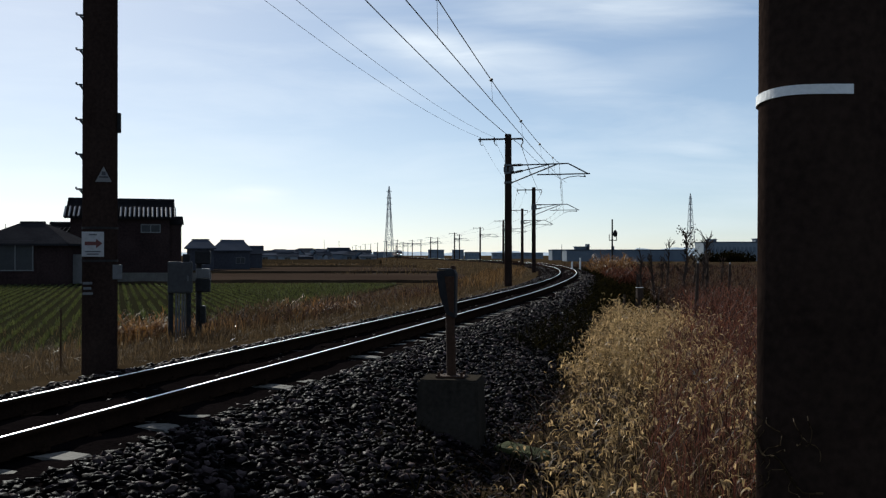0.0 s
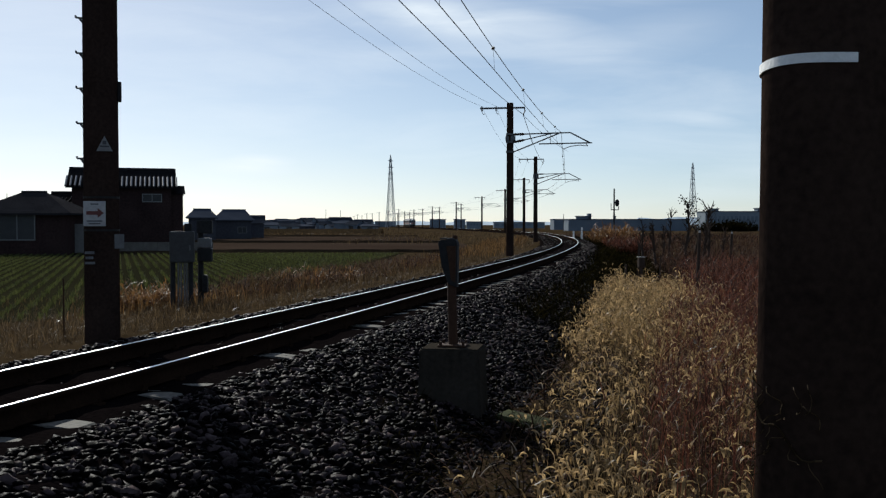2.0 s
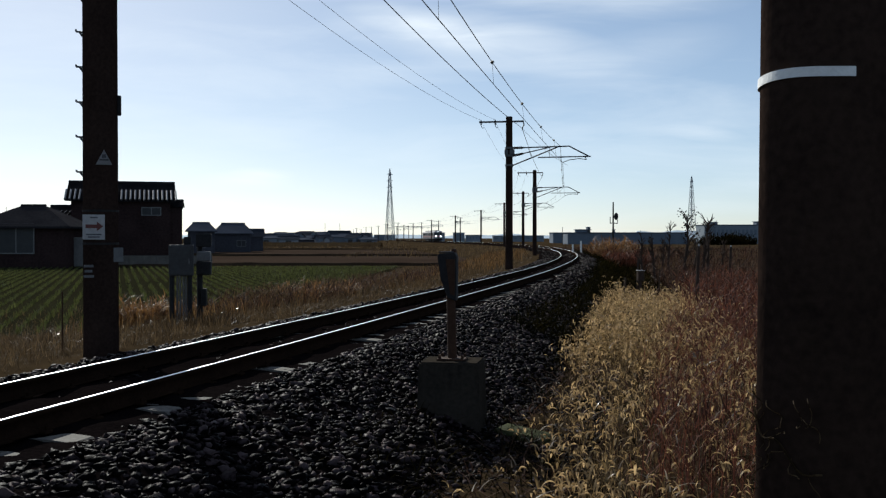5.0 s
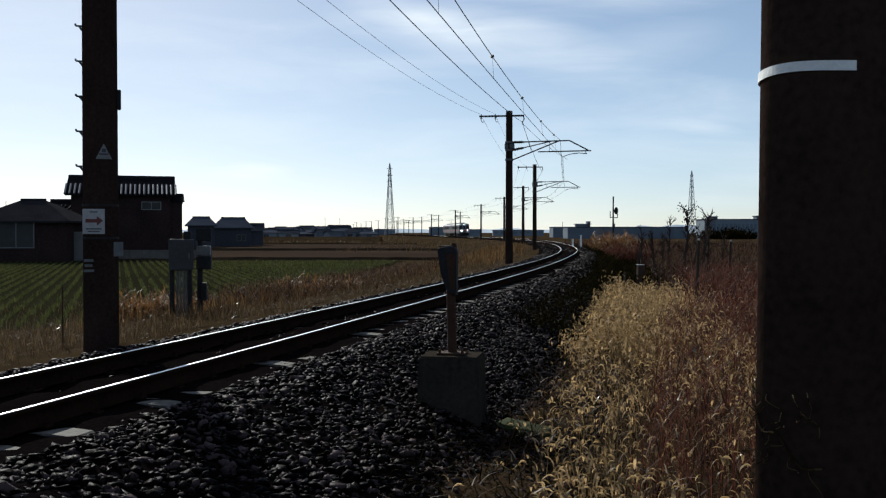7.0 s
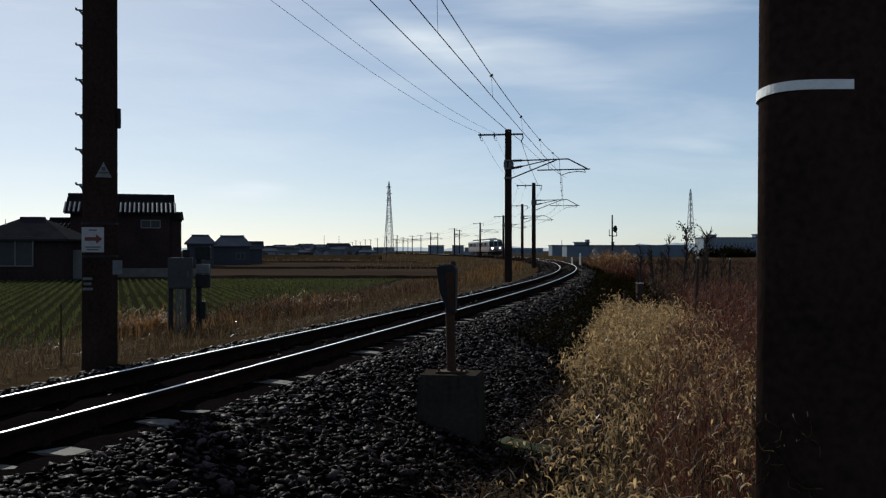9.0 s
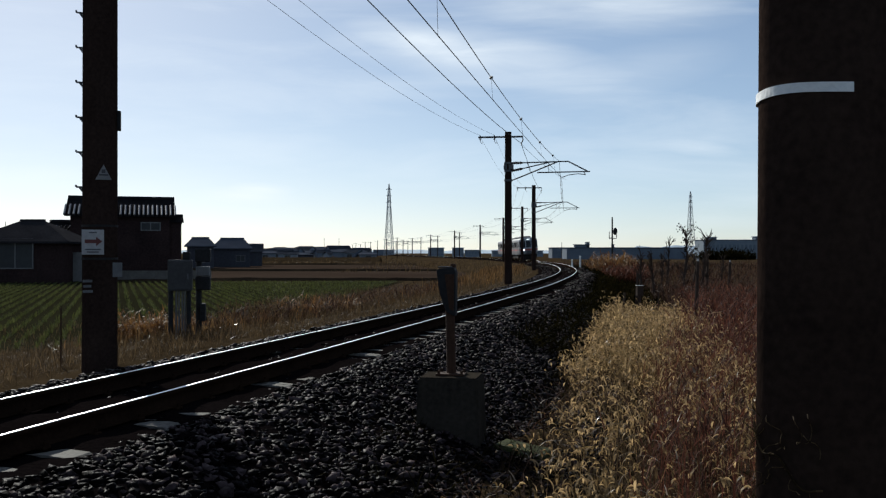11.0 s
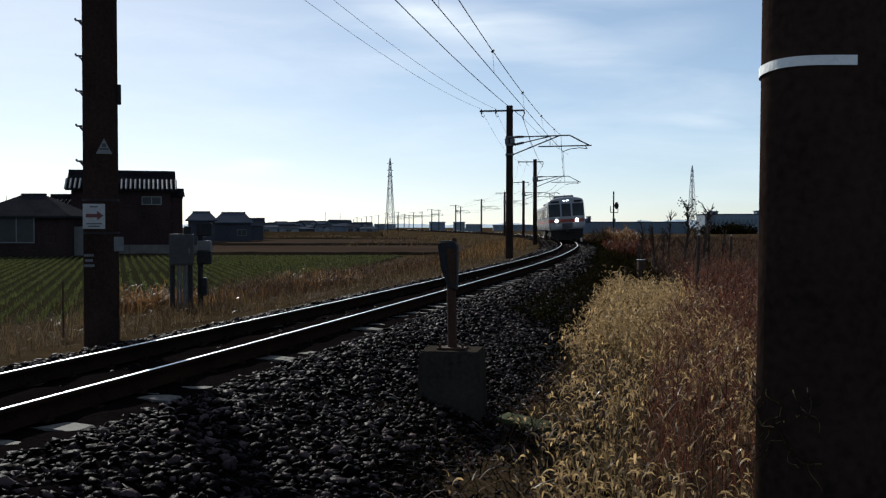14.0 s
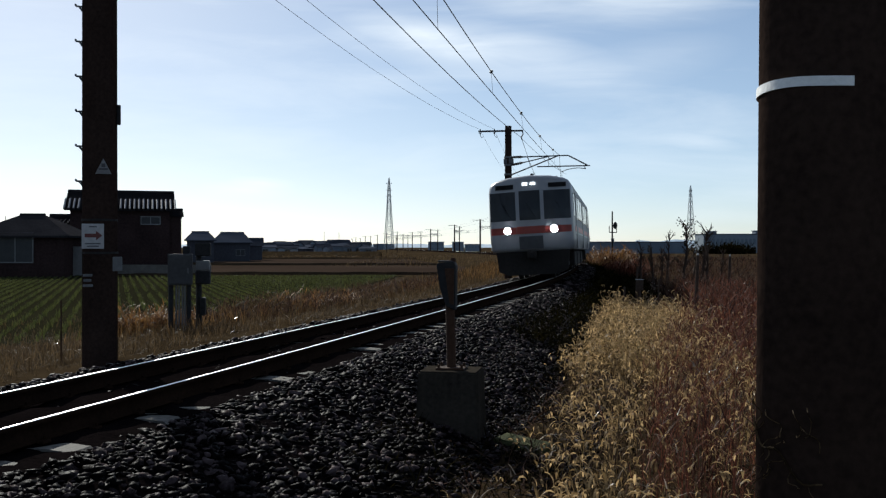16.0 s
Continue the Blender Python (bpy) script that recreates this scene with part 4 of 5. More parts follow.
# ---- plants ----
def ribbons(p, h, w, az, lean, droop, k=4, tip=.15):
    """Blades as narrow bent strips. Returns corners and faces."""
    n = len(p)
    t = np.linspace(0, 1, k)[None, :]
    out = lean[:, None] * t + droop[:, None] * t ** 2.6
    up = t - .55 * np.clip(droop, 0, 2)[:, None] * t ** 3.2
    d = np.stack([np.cos(az), np.sin(az)], -1)
    c = np.empty((n, k, 3))
    c[..., :2] = p[:, None, :2] + d[:, None] * (out * h[:, None])[..., None]
    c[..., 2] = p[:, None, 2] + up * h[:, None]
    tw = az + 1.57 + np.random.uniform(-.7, .7, n)
    side = np.stack([np.cos(tw), np.sin(tw), 0 * tw], -1)[:, None] * (w[:, None] * (1 - (1 - tip) * t ** 1.5))[..., None] * .5
    v = np.stack([c - side, c + side], 2).reshape(n, 2 * k, 3)
    i = np.arange(k - 1) * 2
    f = np.stack([i, i + 1, i + 3, i + 2], -1)[None] + (np.arange(n) * 2 * k)[:, None, None]
    return v.reshape(-1, 3), f.reshape(-1, 4), c


def join(sets):
    vs, fs, n = [], [], 0
    for v, f in sets:
        vs.append(v)
        fs.append(f + n)
        n += len(v)
    return np.concatenate(vs), np.concatenate(fs)


def heads(top, az, length, width, k=5):
    """Drooping seed heads: two crossed spindles that arch over from the stem's top."""
    n = len(top)
    t = np.linspace(0, 1, k)[None, :]
    bend = np.random.uniform(1.2, 2.6, n)[:, None]
    c = np.empty((n, k, 3))
    d = np.stack([np.cos(az), np.sin(az)], -1)
    c[..., :2] = top[:, None, :2] + d[:, None] * (length[:, None] * (1 - np.cos(bend * t)) / bend)[..., None]
    c[..., 2] = top[:, None, 2] + length[:, None] * np.sin(bend * t) / bend
    fat = np.sin(np.pi * np.clip(t * .9 + .08, 0, 1)) * width[:, None] * .5
    sets = []
    for sd in (np.stack([-np.sin(az), np.cos(az), 0 * az], -1), np.stack([np.cos(az) * .5, np.sin(az) * .5, 0 * az + .86], -1)):
        v = np.stack([c - sd[:, None] * fat[..., None], c + sd[:, None] * fat[..., None]], 2).reshape(n, 2 * k, 3)
        i = np.arange(k - 1) * 2
        f = np.stack([i, i + 1, i + 3, i + 2], -1)[None] + (np.arange(n) * 2 * k)[:, None, None]
        sets.append((v.reshape(-1, 3), f.reshape(-1, 4)))
    return join(sets)


def scatter(n, s0, s1, o0, o1, patch=0.0, seed=1, scale=.5):
    """Random ground points beside the track, thinned into patches."""
    rng = np.random.default_rng(seed)
    s, o = rng.uniform(s0, s1, n), rng.uniform(o0, o1, n)
    p = along(s, o, 0)
    p[:, 2] = np.maximum(ground_z(p[:, :2]), np.where((o > -3) & (o < 3.3), bed_z(s, o), -9)) - .03
    clear = np.hypot(p[:, 0] - 1.15, p[:, 1] - 2.87) > .3
    if patch:
        q = np.array([noise.noise((a * scale, b * scale, seed)) for a, b in p[:, :2]])
        clear &= q > rng.uniform(-1, 1, n) * .5 - .25 + patch * .3
    return p[clear], o[clear], s[clear]


def weeds():
    rng = np.random.default_rng(12)

    def u(a, b, n):
        return rng.uniform(a, b, n)

    # golden foxtail patch on the right of the ballast
    sets, hs = [], []
    for n, s0, s1, o0, o1, h0, h1, w in ((5200, 0, 12, 3.5, 8.5, .3, .75, .005), (9500, 9, 20, 3.0, 9, .45, .95, .006), (4200, 18, 27, 3.0, 8, .25, .6, .008)):
        p, o, s = scatter(n, s0, s1, o0, o1, .2, 5, .6)
        patchy = np.array([noise.noise((a * 1.3, b * .8, 8)) for a, b in p[:, :2]])
        edge = 3.95 - .07 * s
        thin = rng.uniform(0, 1, len(p)) < np.clip(1.5 - (o - 4.1) * np.interp(s, (3, 10, 14), (.3, .5, .8)), .04, 1) * np.clip(.9 + 1.9 * patchy, .12, 1)
        thin &= o > edge + .9 * patchy + rng.normal(0, .13, len(p))
        p, o, s, edge = p[thin], o[thin], s[thin], edge[thin]
        m = len(p)
        clump = np.array([noise.noise((a * .9, b * .9, 2)) for a, b in p[:, :2]])
        h = u(h0 * .8, h1, m) * np.clip((o - edge + .4) / 1.2, .3, 1) * (.9 + .75 * clump)
        az = u(0, 6.28, m)
        v, f, c = ribbons(p, h, np.full(m, w), az, u(.02, .25, m), u(0, .2, m))
        sets.append((v, f))
        for top, grow in ((c[:, -1], 1.0), (c[:, -2] + rng.normal(0, .05, (m, 3)), .8), (c[:, -2] + rng.normal(0, .09, (m, 3)), .8)):
            hs.append(heads(top, u(0, 6.28, m), u(.08, .16, m) * grow, np.full(m, w * 1.6 + .014) * u(.6, 1.3, m)))
        v, f, _ = ribbons(p, h * u(.4, .85, m), np.full(m, w * 1.7), u(0, 6.28, m), u(.1, .4, m), u(.2, .9, m))
        sets.append((v, f))
    v, f = join(sets)
    tagged(soup("dry_grass", v, f, GOLD_GRASS), "golden dry foxtail grass stems and leaves", "grass", kind="stuff")
    v, f = join(hs)
    tagged(soup("foxtail_heads", v, f, PALE_HEAD), "pale drooping foxtail seed heads", "grass", kind="stuff")

    # red-brown thicket beyond and beside
    sets = []
    for n, s0, s1, o0, o1, h0, h1, w in ((9000, 1, 16, 4.8, 14, .4, 1.0, .007), (8000, 12, 30, 5.0, 15, .5, 1.15, .012)):
        p, o, s = scatter(n, s0, s1, o0, o1, .2, 9, .3)
        m = len(p)
        h = u(h0, h1, m)
        v, f, c = ribbons(p, h, np.full(m, w), u(0, 6.28, m), u(.0, .25, m), u(0, .25, m), 4, .3)
        sets.append((v, f))
        for r in range(3):
            b = c[np.arange(m), rng.integers(1, 4, m)]
            v, f, _ = ribbons(b, h * u(.15, .4, m), np.full(m, w * 1.3), u(0, 6.28, m), u(.4, 1.1, m), u(.1, .8, m), 3, .2)
            sets.append((v, f))
    v, f = join(sets)
    tagged(soup("red_weeds", v, f, RED_WEED), "thicket of dry red-brown weeds", "weeds", kind="stuff")

    # darker brush further along the line
    sets = []
    for n, s0, s1, o0, o1, h0, h1, w in ((5000, 24, 45, 4.6, 20, .5, 1.15, .018), (6000, 38, 80, 4.4, 34, .4, 1.05, .03), (8000, 75, 170, 4, 75, .4, 1.0, .07)):
        p, o, s = scatter(n, s0, s1, o0, o1, .2, 17, .3)
        m = len(p)
        tall = np.array([noise.noise((a * .25, b * .25, 6)) for a, b in p[:, :2]])
        h = u(h0, h1, m) * (.9 + .7 * tall)
        v, f, c = ribbons(p, h, np.full(m, w), u(0, 6.28, m), u(.0, .35, m), u(0, .35, m), 4, .3)
        sets.append((v, f))
        for r in range(3):
            b = c[np.arange(m), rng.integers(1, 4, m)]
            v, f, _ = ribbons(b, h * u(.15, .4, m), np.full(m, w * 1.3), u(0, 6.28, m), u(.4, 1.1, m), u(.1, .8, m), 3, .2)
            sets.append((v, f))
    v, f = join(sets)
    tagged(soup("dry_brush", v, f, BRUSH), "dark purple-brown dry brush beyond the grass", "weeds", kind="stuff")

    # low leaf litter under the weeds
    sets = []
    for n, s0, s1, o0, o1, w in ((11000, -3, 13, 3.3, 13, .012), (8000, 11, 30, 3.2, 14, .02)):
        p, o, s = scatter(n, s0, s1, o0, o1)
        m = len(p)
        v, f, _ = ribbons(p, u(.08, .38, m), np.full(m, w), u(0, 6.28, m), u(.3, 1.3, m), u(.2, 1.0, m), 4, .3)
        sets.append((v, f))
    v, f = join(sets)
    tagged(soup("leaf_litter", v, f, BRUSH), "brown dead leaves under the weeds", "weeds", kind="stuff")
    # pale leaves added as sparkle: the glints are partly their colour
    sets = []
    for n, s0, s1, o0, o1, z0, z1, w in ((900, -1, 14, 3.6, 10, .1, .7, .012), (900, 12, 30, 4, 12, .2, 1.1, .014), (160, 4, 26, -8, -3, .03, .3, .018)):
        p, o, s = scatter(n, s0, s1, o0, o1)
        m = len(p)
        p[:, 2] += u(z0, z1, m)
        v, f, _ = ribbons(p, u(.04, .11, m), np.full(m, w), u(0, 6.28, m), u(.5, 2.0, m), u(.2, 1.2, m), 4, .3)
        sets.append((v, f))
    v, f = join(sets)
    tagged(soup("glint_leaves", v, f, GLOSSY_LEAF), "pale glossy leaves added as glints among the weeds", "weeds", kind="stuff")

    # green creepers on the ballast slope and at its foot, near black as painted shade
    sets = []
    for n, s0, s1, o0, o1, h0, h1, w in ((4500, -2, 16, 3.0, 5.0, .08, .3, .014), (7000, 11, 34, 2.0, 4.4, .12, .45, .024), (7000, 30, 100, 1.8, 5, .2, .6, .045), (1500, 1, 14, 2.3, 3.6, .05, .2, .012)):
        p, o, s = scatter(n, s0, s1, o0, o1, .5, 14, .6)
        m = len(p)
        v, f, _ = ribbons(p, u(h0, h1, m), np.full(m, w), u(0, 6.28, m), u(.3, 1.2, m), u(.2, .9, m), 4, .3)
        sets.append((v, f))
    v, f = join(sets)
    tagged(soup("green_creepers", v, f, OLIVE_WEED), "green creeping weeds, painted shade-dark, at the foot of the ballast", "weeds", kind="stuff")

    # straw verge left of the track
    sets = []
    for n, s0, s1, o0, o1, h0, h1, w in ((3800, -2, 14, -5.4, -2.9, .1, .35, .010), (7000, 3, 24, -14, -4.6, .08, .32, .014), (6500, 10, 40, -7.5, -3.2, .12, .42, .016), (4200, 38, 110, -8, -3.0, .15, .42, .03), (3000, 100, 240, -26, -3, .25, .65, .07)):
        p, o, s = scatter(n, s0, s1, o0, o1, .25, 21, .4)
        m = len(p)
        v, f, _ = ribbons(p, u(h0, h1, m), np.full(m, w), u(0, 6.28, m), u(.05, .4, m), u(0, .5, m), 4, .2)
        sets.append((v, f))
    for n, s0, s1, o0, o1, w in ((12000, -3, 16, -12, -2.8, .008), (12000, 12, 45, -10, -2.9, .014), (5000, 40, 110, -9, -2.9, .035)):
        p, o, s = scatter(n, s0, s1, o0, o1)
        m = len(p)
        v, f, _ = ribbons(p, u(.06, .2, m), np.full(m, w), u(0, 6.28, m), u(.3, 1.3, m), u(.1, .9, m), 3, .3)
        sets.append((v, f))
    # tufts on the far bank and meadow
    n = 9000
    q = np.column_stack([rng.uniform(-150, -8, n), rng.uniform(180, 222, n)])
    near_line = beside(q)[0] < -6
    q = q[near_line]
    m = len(q)
    p = np.column_stack([q, -1.0 + 1.2 * np.clip(1 - np.abs(q[:, 1] - 213) / 7, 0, 1)])
    v, f, _ = ribbons(p, u(.25, .75, m), np.full(m, .10), u(0, 6.28, m), u(.1, .5, m), u(0, .5, m), 3, .3)
    sets.append((v, f))
    p, o, s = scatter(1500, 17, 30, -8.5, -5.2, .4, 27, .5)
    m = len(p)
    v, f, _ = ribbons(p, u(.35, .85, m), np.full(m, .02), u(0, 6.28, m), u(.0, .2, m), u(0, .3, m), 4, .3)
    sets.append((v, f))
    v, f = join(sets)
    tagged(soup("verge_grass", v, f, STRAW), "straw-coloured verge grass beside the track", "grass", kind="stuff")
    sets = []
    for n, s0, s1, o0, o1, h0, h1, w in ((3200, 12, 40, -8.5, -4.6, .25, .6, .02), (3600, 38, 110, -8, -3.4, .3, .8, .035)):
        p, o, s = scatter(n, s0, s1, o0, o1, .5, 33, .5)
        m = len(p)
        v, f, _ = ribbons(p, u(h0, h1, m), np.full(m, w), u(0, 6.28, m), u(.0, .3, m), u(0, .4, m), 4, .3)
        sets.append((v, f))
    v, f = join(sets)
    tagged(soup("verge_weeds", v, f, VERGE), "brown weeds on the verge", "weeds", kind="stuff")

    # dark red-brown weeds standing in drifts along the verge
    sets = []
    for n, s0, s1, o0, o1, h0, h1, w in ((5200, 15, 42, -8.6, -4.8, .2, .62, .016),):
        p, o, s = scatter(n, s0, s1, o0, o1, .5, 51, .45)
        m = len(p)
        h = u(h0, h1, m)
        v, f, c = ribbons(p, h, np.full(m, w), u(0, 6.28, m), u(.0, .3, m), u(0, .4, m), 4, .3)
        sets.append((v, f))
        for r in range(2):
            b = c[np.arange(m), rng.integers(1, 4, m)]
            v, f, _ = ribbons(b, h * u(.2, .45, m), np.full(m, w * 1.3), u(0, 6.28, m), u(.4, 1.1, m), u(.1, .8, m), 3, .2)
            sets.append((v, f))
    v, f = join(sets)
    tagged(soup("dark_verge_weeds", v, f, BRUSH), "drifts of dark red-brown weeds along the verge", "weeds", kind="stuff")

    # rows of green crop
    d = np.array((-.326, .945))
    e = np.array((.945, .326))
    pts = []
    for r in range(-180, 105):
        a = np.arange(14, 84, .11)
        q = np.array((-14.0, 0)) + e * (r * .46) + d * a[:, None]
        q = q + rng.normal(0, .03, q.shape)
        pts.append(q)
    q = np.concatenate(pts)
    left = -34 - (q[:, 1] - 20) * 1.0
    right = -6.6 + (q[:, 1] - 22) * .06
    ok = (q[:, 1] > 20 + (q[:, 0] + 34) * .08) & (q[:, 1] < 71 + (q[:, 0] + 75) * .04) & (q[:, 0] < right) & (q[:, 0] > left)
    q = q[ok]
    keep = np.array([noise.noise((a * .12, b * .12, 4)) for a, b in q]) > -.62
    q = q[keep]
    m = len(q)
    p = np.column_stack([q, np.full(m, -.975)])
    sets = []
    for r in range(2):
        v, f, _ = ribbons(p + rng.normal(0, .03, p.shape) * (1, 1, 0), u(.08, .17, m), np.full(m, .03), u(0, 6.28, m), u(.05, .45, m), u(0, .4, m), 3, .3)
        sets.append((v, f))
    v, f = join(sets)
    tagged(soup("crop_rows", v, f, CROP), "rows of young green winter crop", "crop", kind="stuff")


def sapling(x, y, h, seed, leafy=False, name="sapling"):
    rng = random.Random(seed)
    th = thing(name, "bare thin sapling with " + ("dry leaves at its top" if leafy else "crooked upright twigs"), "tree", pose(x, y, -.95, 0, 0, rng.uniform(0, 360)), "saplings")
    trunk, twigs = B(), B()
    pts = [Vector((0, 0, -.1))]
    for k in range(6):
        pts.append(pts[-1] + Vector((rng.uniform(-.07, .07), rng.uniform(-.07, .07), h / 6)))
    r = .05 + h * .016
    for k, (a, b) in enumerate(zip(pts, pts[1:])):
        rod(trunk, a, b, r * (1 - k / 7), r * (1 - (k + 1) / 7), 6)
    tips = []
    for k in range(22):
        t = rng.uniform(.4, 1) * 5.9
        i = int(t)
        a = pts[i].lerp(pts[i + 1], t - i)
        q = rng.uniform(0, 6.28)
        ln = rng.uniform(.25, .7) * h / 3.2
        b = a + Vector((math.cos(q) * ln * .5, math.sin(q) * ln * .5, ln * .75))
        rod(twigs, a, b, .026, .012, 4)
        for j in range(3):
            q2 = q + rng.uniform(-1.2, 1.2)
            a2 = a.lerp(b, rng.uniform(.4, 1))
            b2 = a2 + Vector((math.cos(q2), math.sin(q2), rng.uniform(.4, 1.4))) * ln * .35
            rod(twigs, a2, b2, .014, .007, 4)
            tips.append(b2)
    part("trunk", trunk, BARK, th)
    tagged(part("crown", twigs, BARK, th), kind="stuff")
    if leafy:
        bm = B()
        for p in tips:
            if p.z > h * .72:
                for j in range(3):
                    c = p + Vector([rng.uniform(-.14, .14) for _ in range(3)])
                    bmesh.ops.create_grid(bm, x_segments=1, y_segments=1, size=.03, matrix=Matrix.Translation(c) @ Euler([rng.uniform(0, 6) for _ in range(3)]).to_matrix().to_4x4())
        part("leaves", bm, OLIVE_WEED, th)


def bush(x, y, rx, ry, h, mt, label, n, w, seed):
    """A heap of arching dry shoots."""
    rng = np.random.default_rng(seed)
    r = np.sqrt(rng.uniform(0, 1, n))
    a = rng.uniform(0, 6.28, n)
    p = np.column_stack([x + r * rx * np.cos(a), y + r * ry * np.sin(a), np.full(n, -1.0)])
    hh = h * (1 - .65 * r ** 2) * rng.uniform(.55, 1.08, n)
    sets = []
    v, f, c = ribbons(p, hh, np.full(n, w), a + rng.normal(0, .6, n), rng.uniform(.0, .35, n), rng.uniform(.1, .6, n), 4, .3)
    sets.append((v, f))
    for k in range(3):
        b = c[np.arange(n), rng.integers(1, 4, n)]
        v, f, _ = ribbons(b, hh * rng.uniform(.1, .3, n), np.full(n, w * 1.5), rng.uniform(0, 6.28, n), rng.uniform(.3, 1, n), rng.uniform(0, .8, n), 3, .2)
        sets.append((v, f))
    v, f = join(sets)
    ob = soup("bush", v - np.array((x, y, -1)), f, mt)
    ob.matrix_basis = pose(x, y, -1)
    tagged(ob, label, "bush")


# ---- train ----
def train_section(w, z0, z1, roof):
    """Half-outline of the body from the bottom edge to the roof's crown, as (x, z)."""
    return [(w * .955, z0), (w, z0 + .35), (w, 2.2), (w * .992, z1 - .2), (w * .975, z1 - .02), (w * .93, z1 + .11), (w * .82, z1 + .2), (w * .5, roof - .05), (0, roof)]


def shell(sections):
    bm = B()
    rings = []
    for y, pts in sections:
        full = [(-x, z) for x, z in pts] + [(x, z) for x, z in pts[-2::-1]]
        rings.append([bm.verts.new((x, y, z)) for x, z in full])
    for a, b in zip(rings, rings[1:]):
        for i in range(len(a) - 1):
            bm.faces.new((a[i], b[i], b[i + 1], a[i + 1]))
        bm.faces.new((a[-1], b[-1], b[0], a[0]))
    bm.faces.new(rings[0])
    bm.faces.new(rings[-1][::-1])
    bmesh.ops.recalc_face_normals(bm, faces=bm.faces[:])
    return bm


def face_y(x, z):
    """How far the rounded cab front stands back at x, z."""
    return -.20 * abs(x / 1.45) ** 3.5 - .20 * max(0, (z - 2.1) / 1.6) ** 1.5


def nose(pts):
    """The cab: rings of the body's outline that close in over a rounded front."""
    bm = B()
    full = [(-x, z) for x, z in pts] + [(x, z) for x, z in pts[-2::-1]]
    rings = [[bm.verts.new((x, -1.6, z)) for x, z in full]]
    for k in (1.0, .985, .96, .92, .85, .6, .3, .02):
        ring = []
        for x, z in full:
            x, z = x * k, 2.3 + (z - 2.3) * k
            ring.append(bm.verts.new((x, face_y(x, z) - .2 * max(0, (k - .9) / .1) ** 3, z)))
        rings.append(ring)
    for a, b in zip(rings, rings[1:]):
        n = len(a)
        for i in range(n):
            bm.faces.new((a[i], a[(i + 1) % n], b[(i + 1) % n], b[i]))
    bm.faces.new(rings[-1])
    bmesh.ops.recalc_face_normals(bm, faces=bm.faces[:])
    return bm


def on_face(bm, x0, x1, z0, z1, lift, n=5, corner=0.0):
    """A panel that follows the cab front."""
    rows = []
    for k in range(4):
        z = z0 + (z1 - z0) * k / 3
        rows.append([bm.verts.new((x, face_y(x, z) + lift, z)) for x in [x0 + (x1 - x0) * i / n for i in range(n + 1)]])
    for a, b in zip(rows, rows[1:]):
        for i in range(n):
            bm.faces.new((a[i + 1], a[i], b[i], b[i + 1]))
    bmesh.ops.solidify(bm, geom=bm.faces[:], thickness=.03)
    bmesh.ops.recalc_face_normals(bm, faces=bm.faces[:])
    return bm


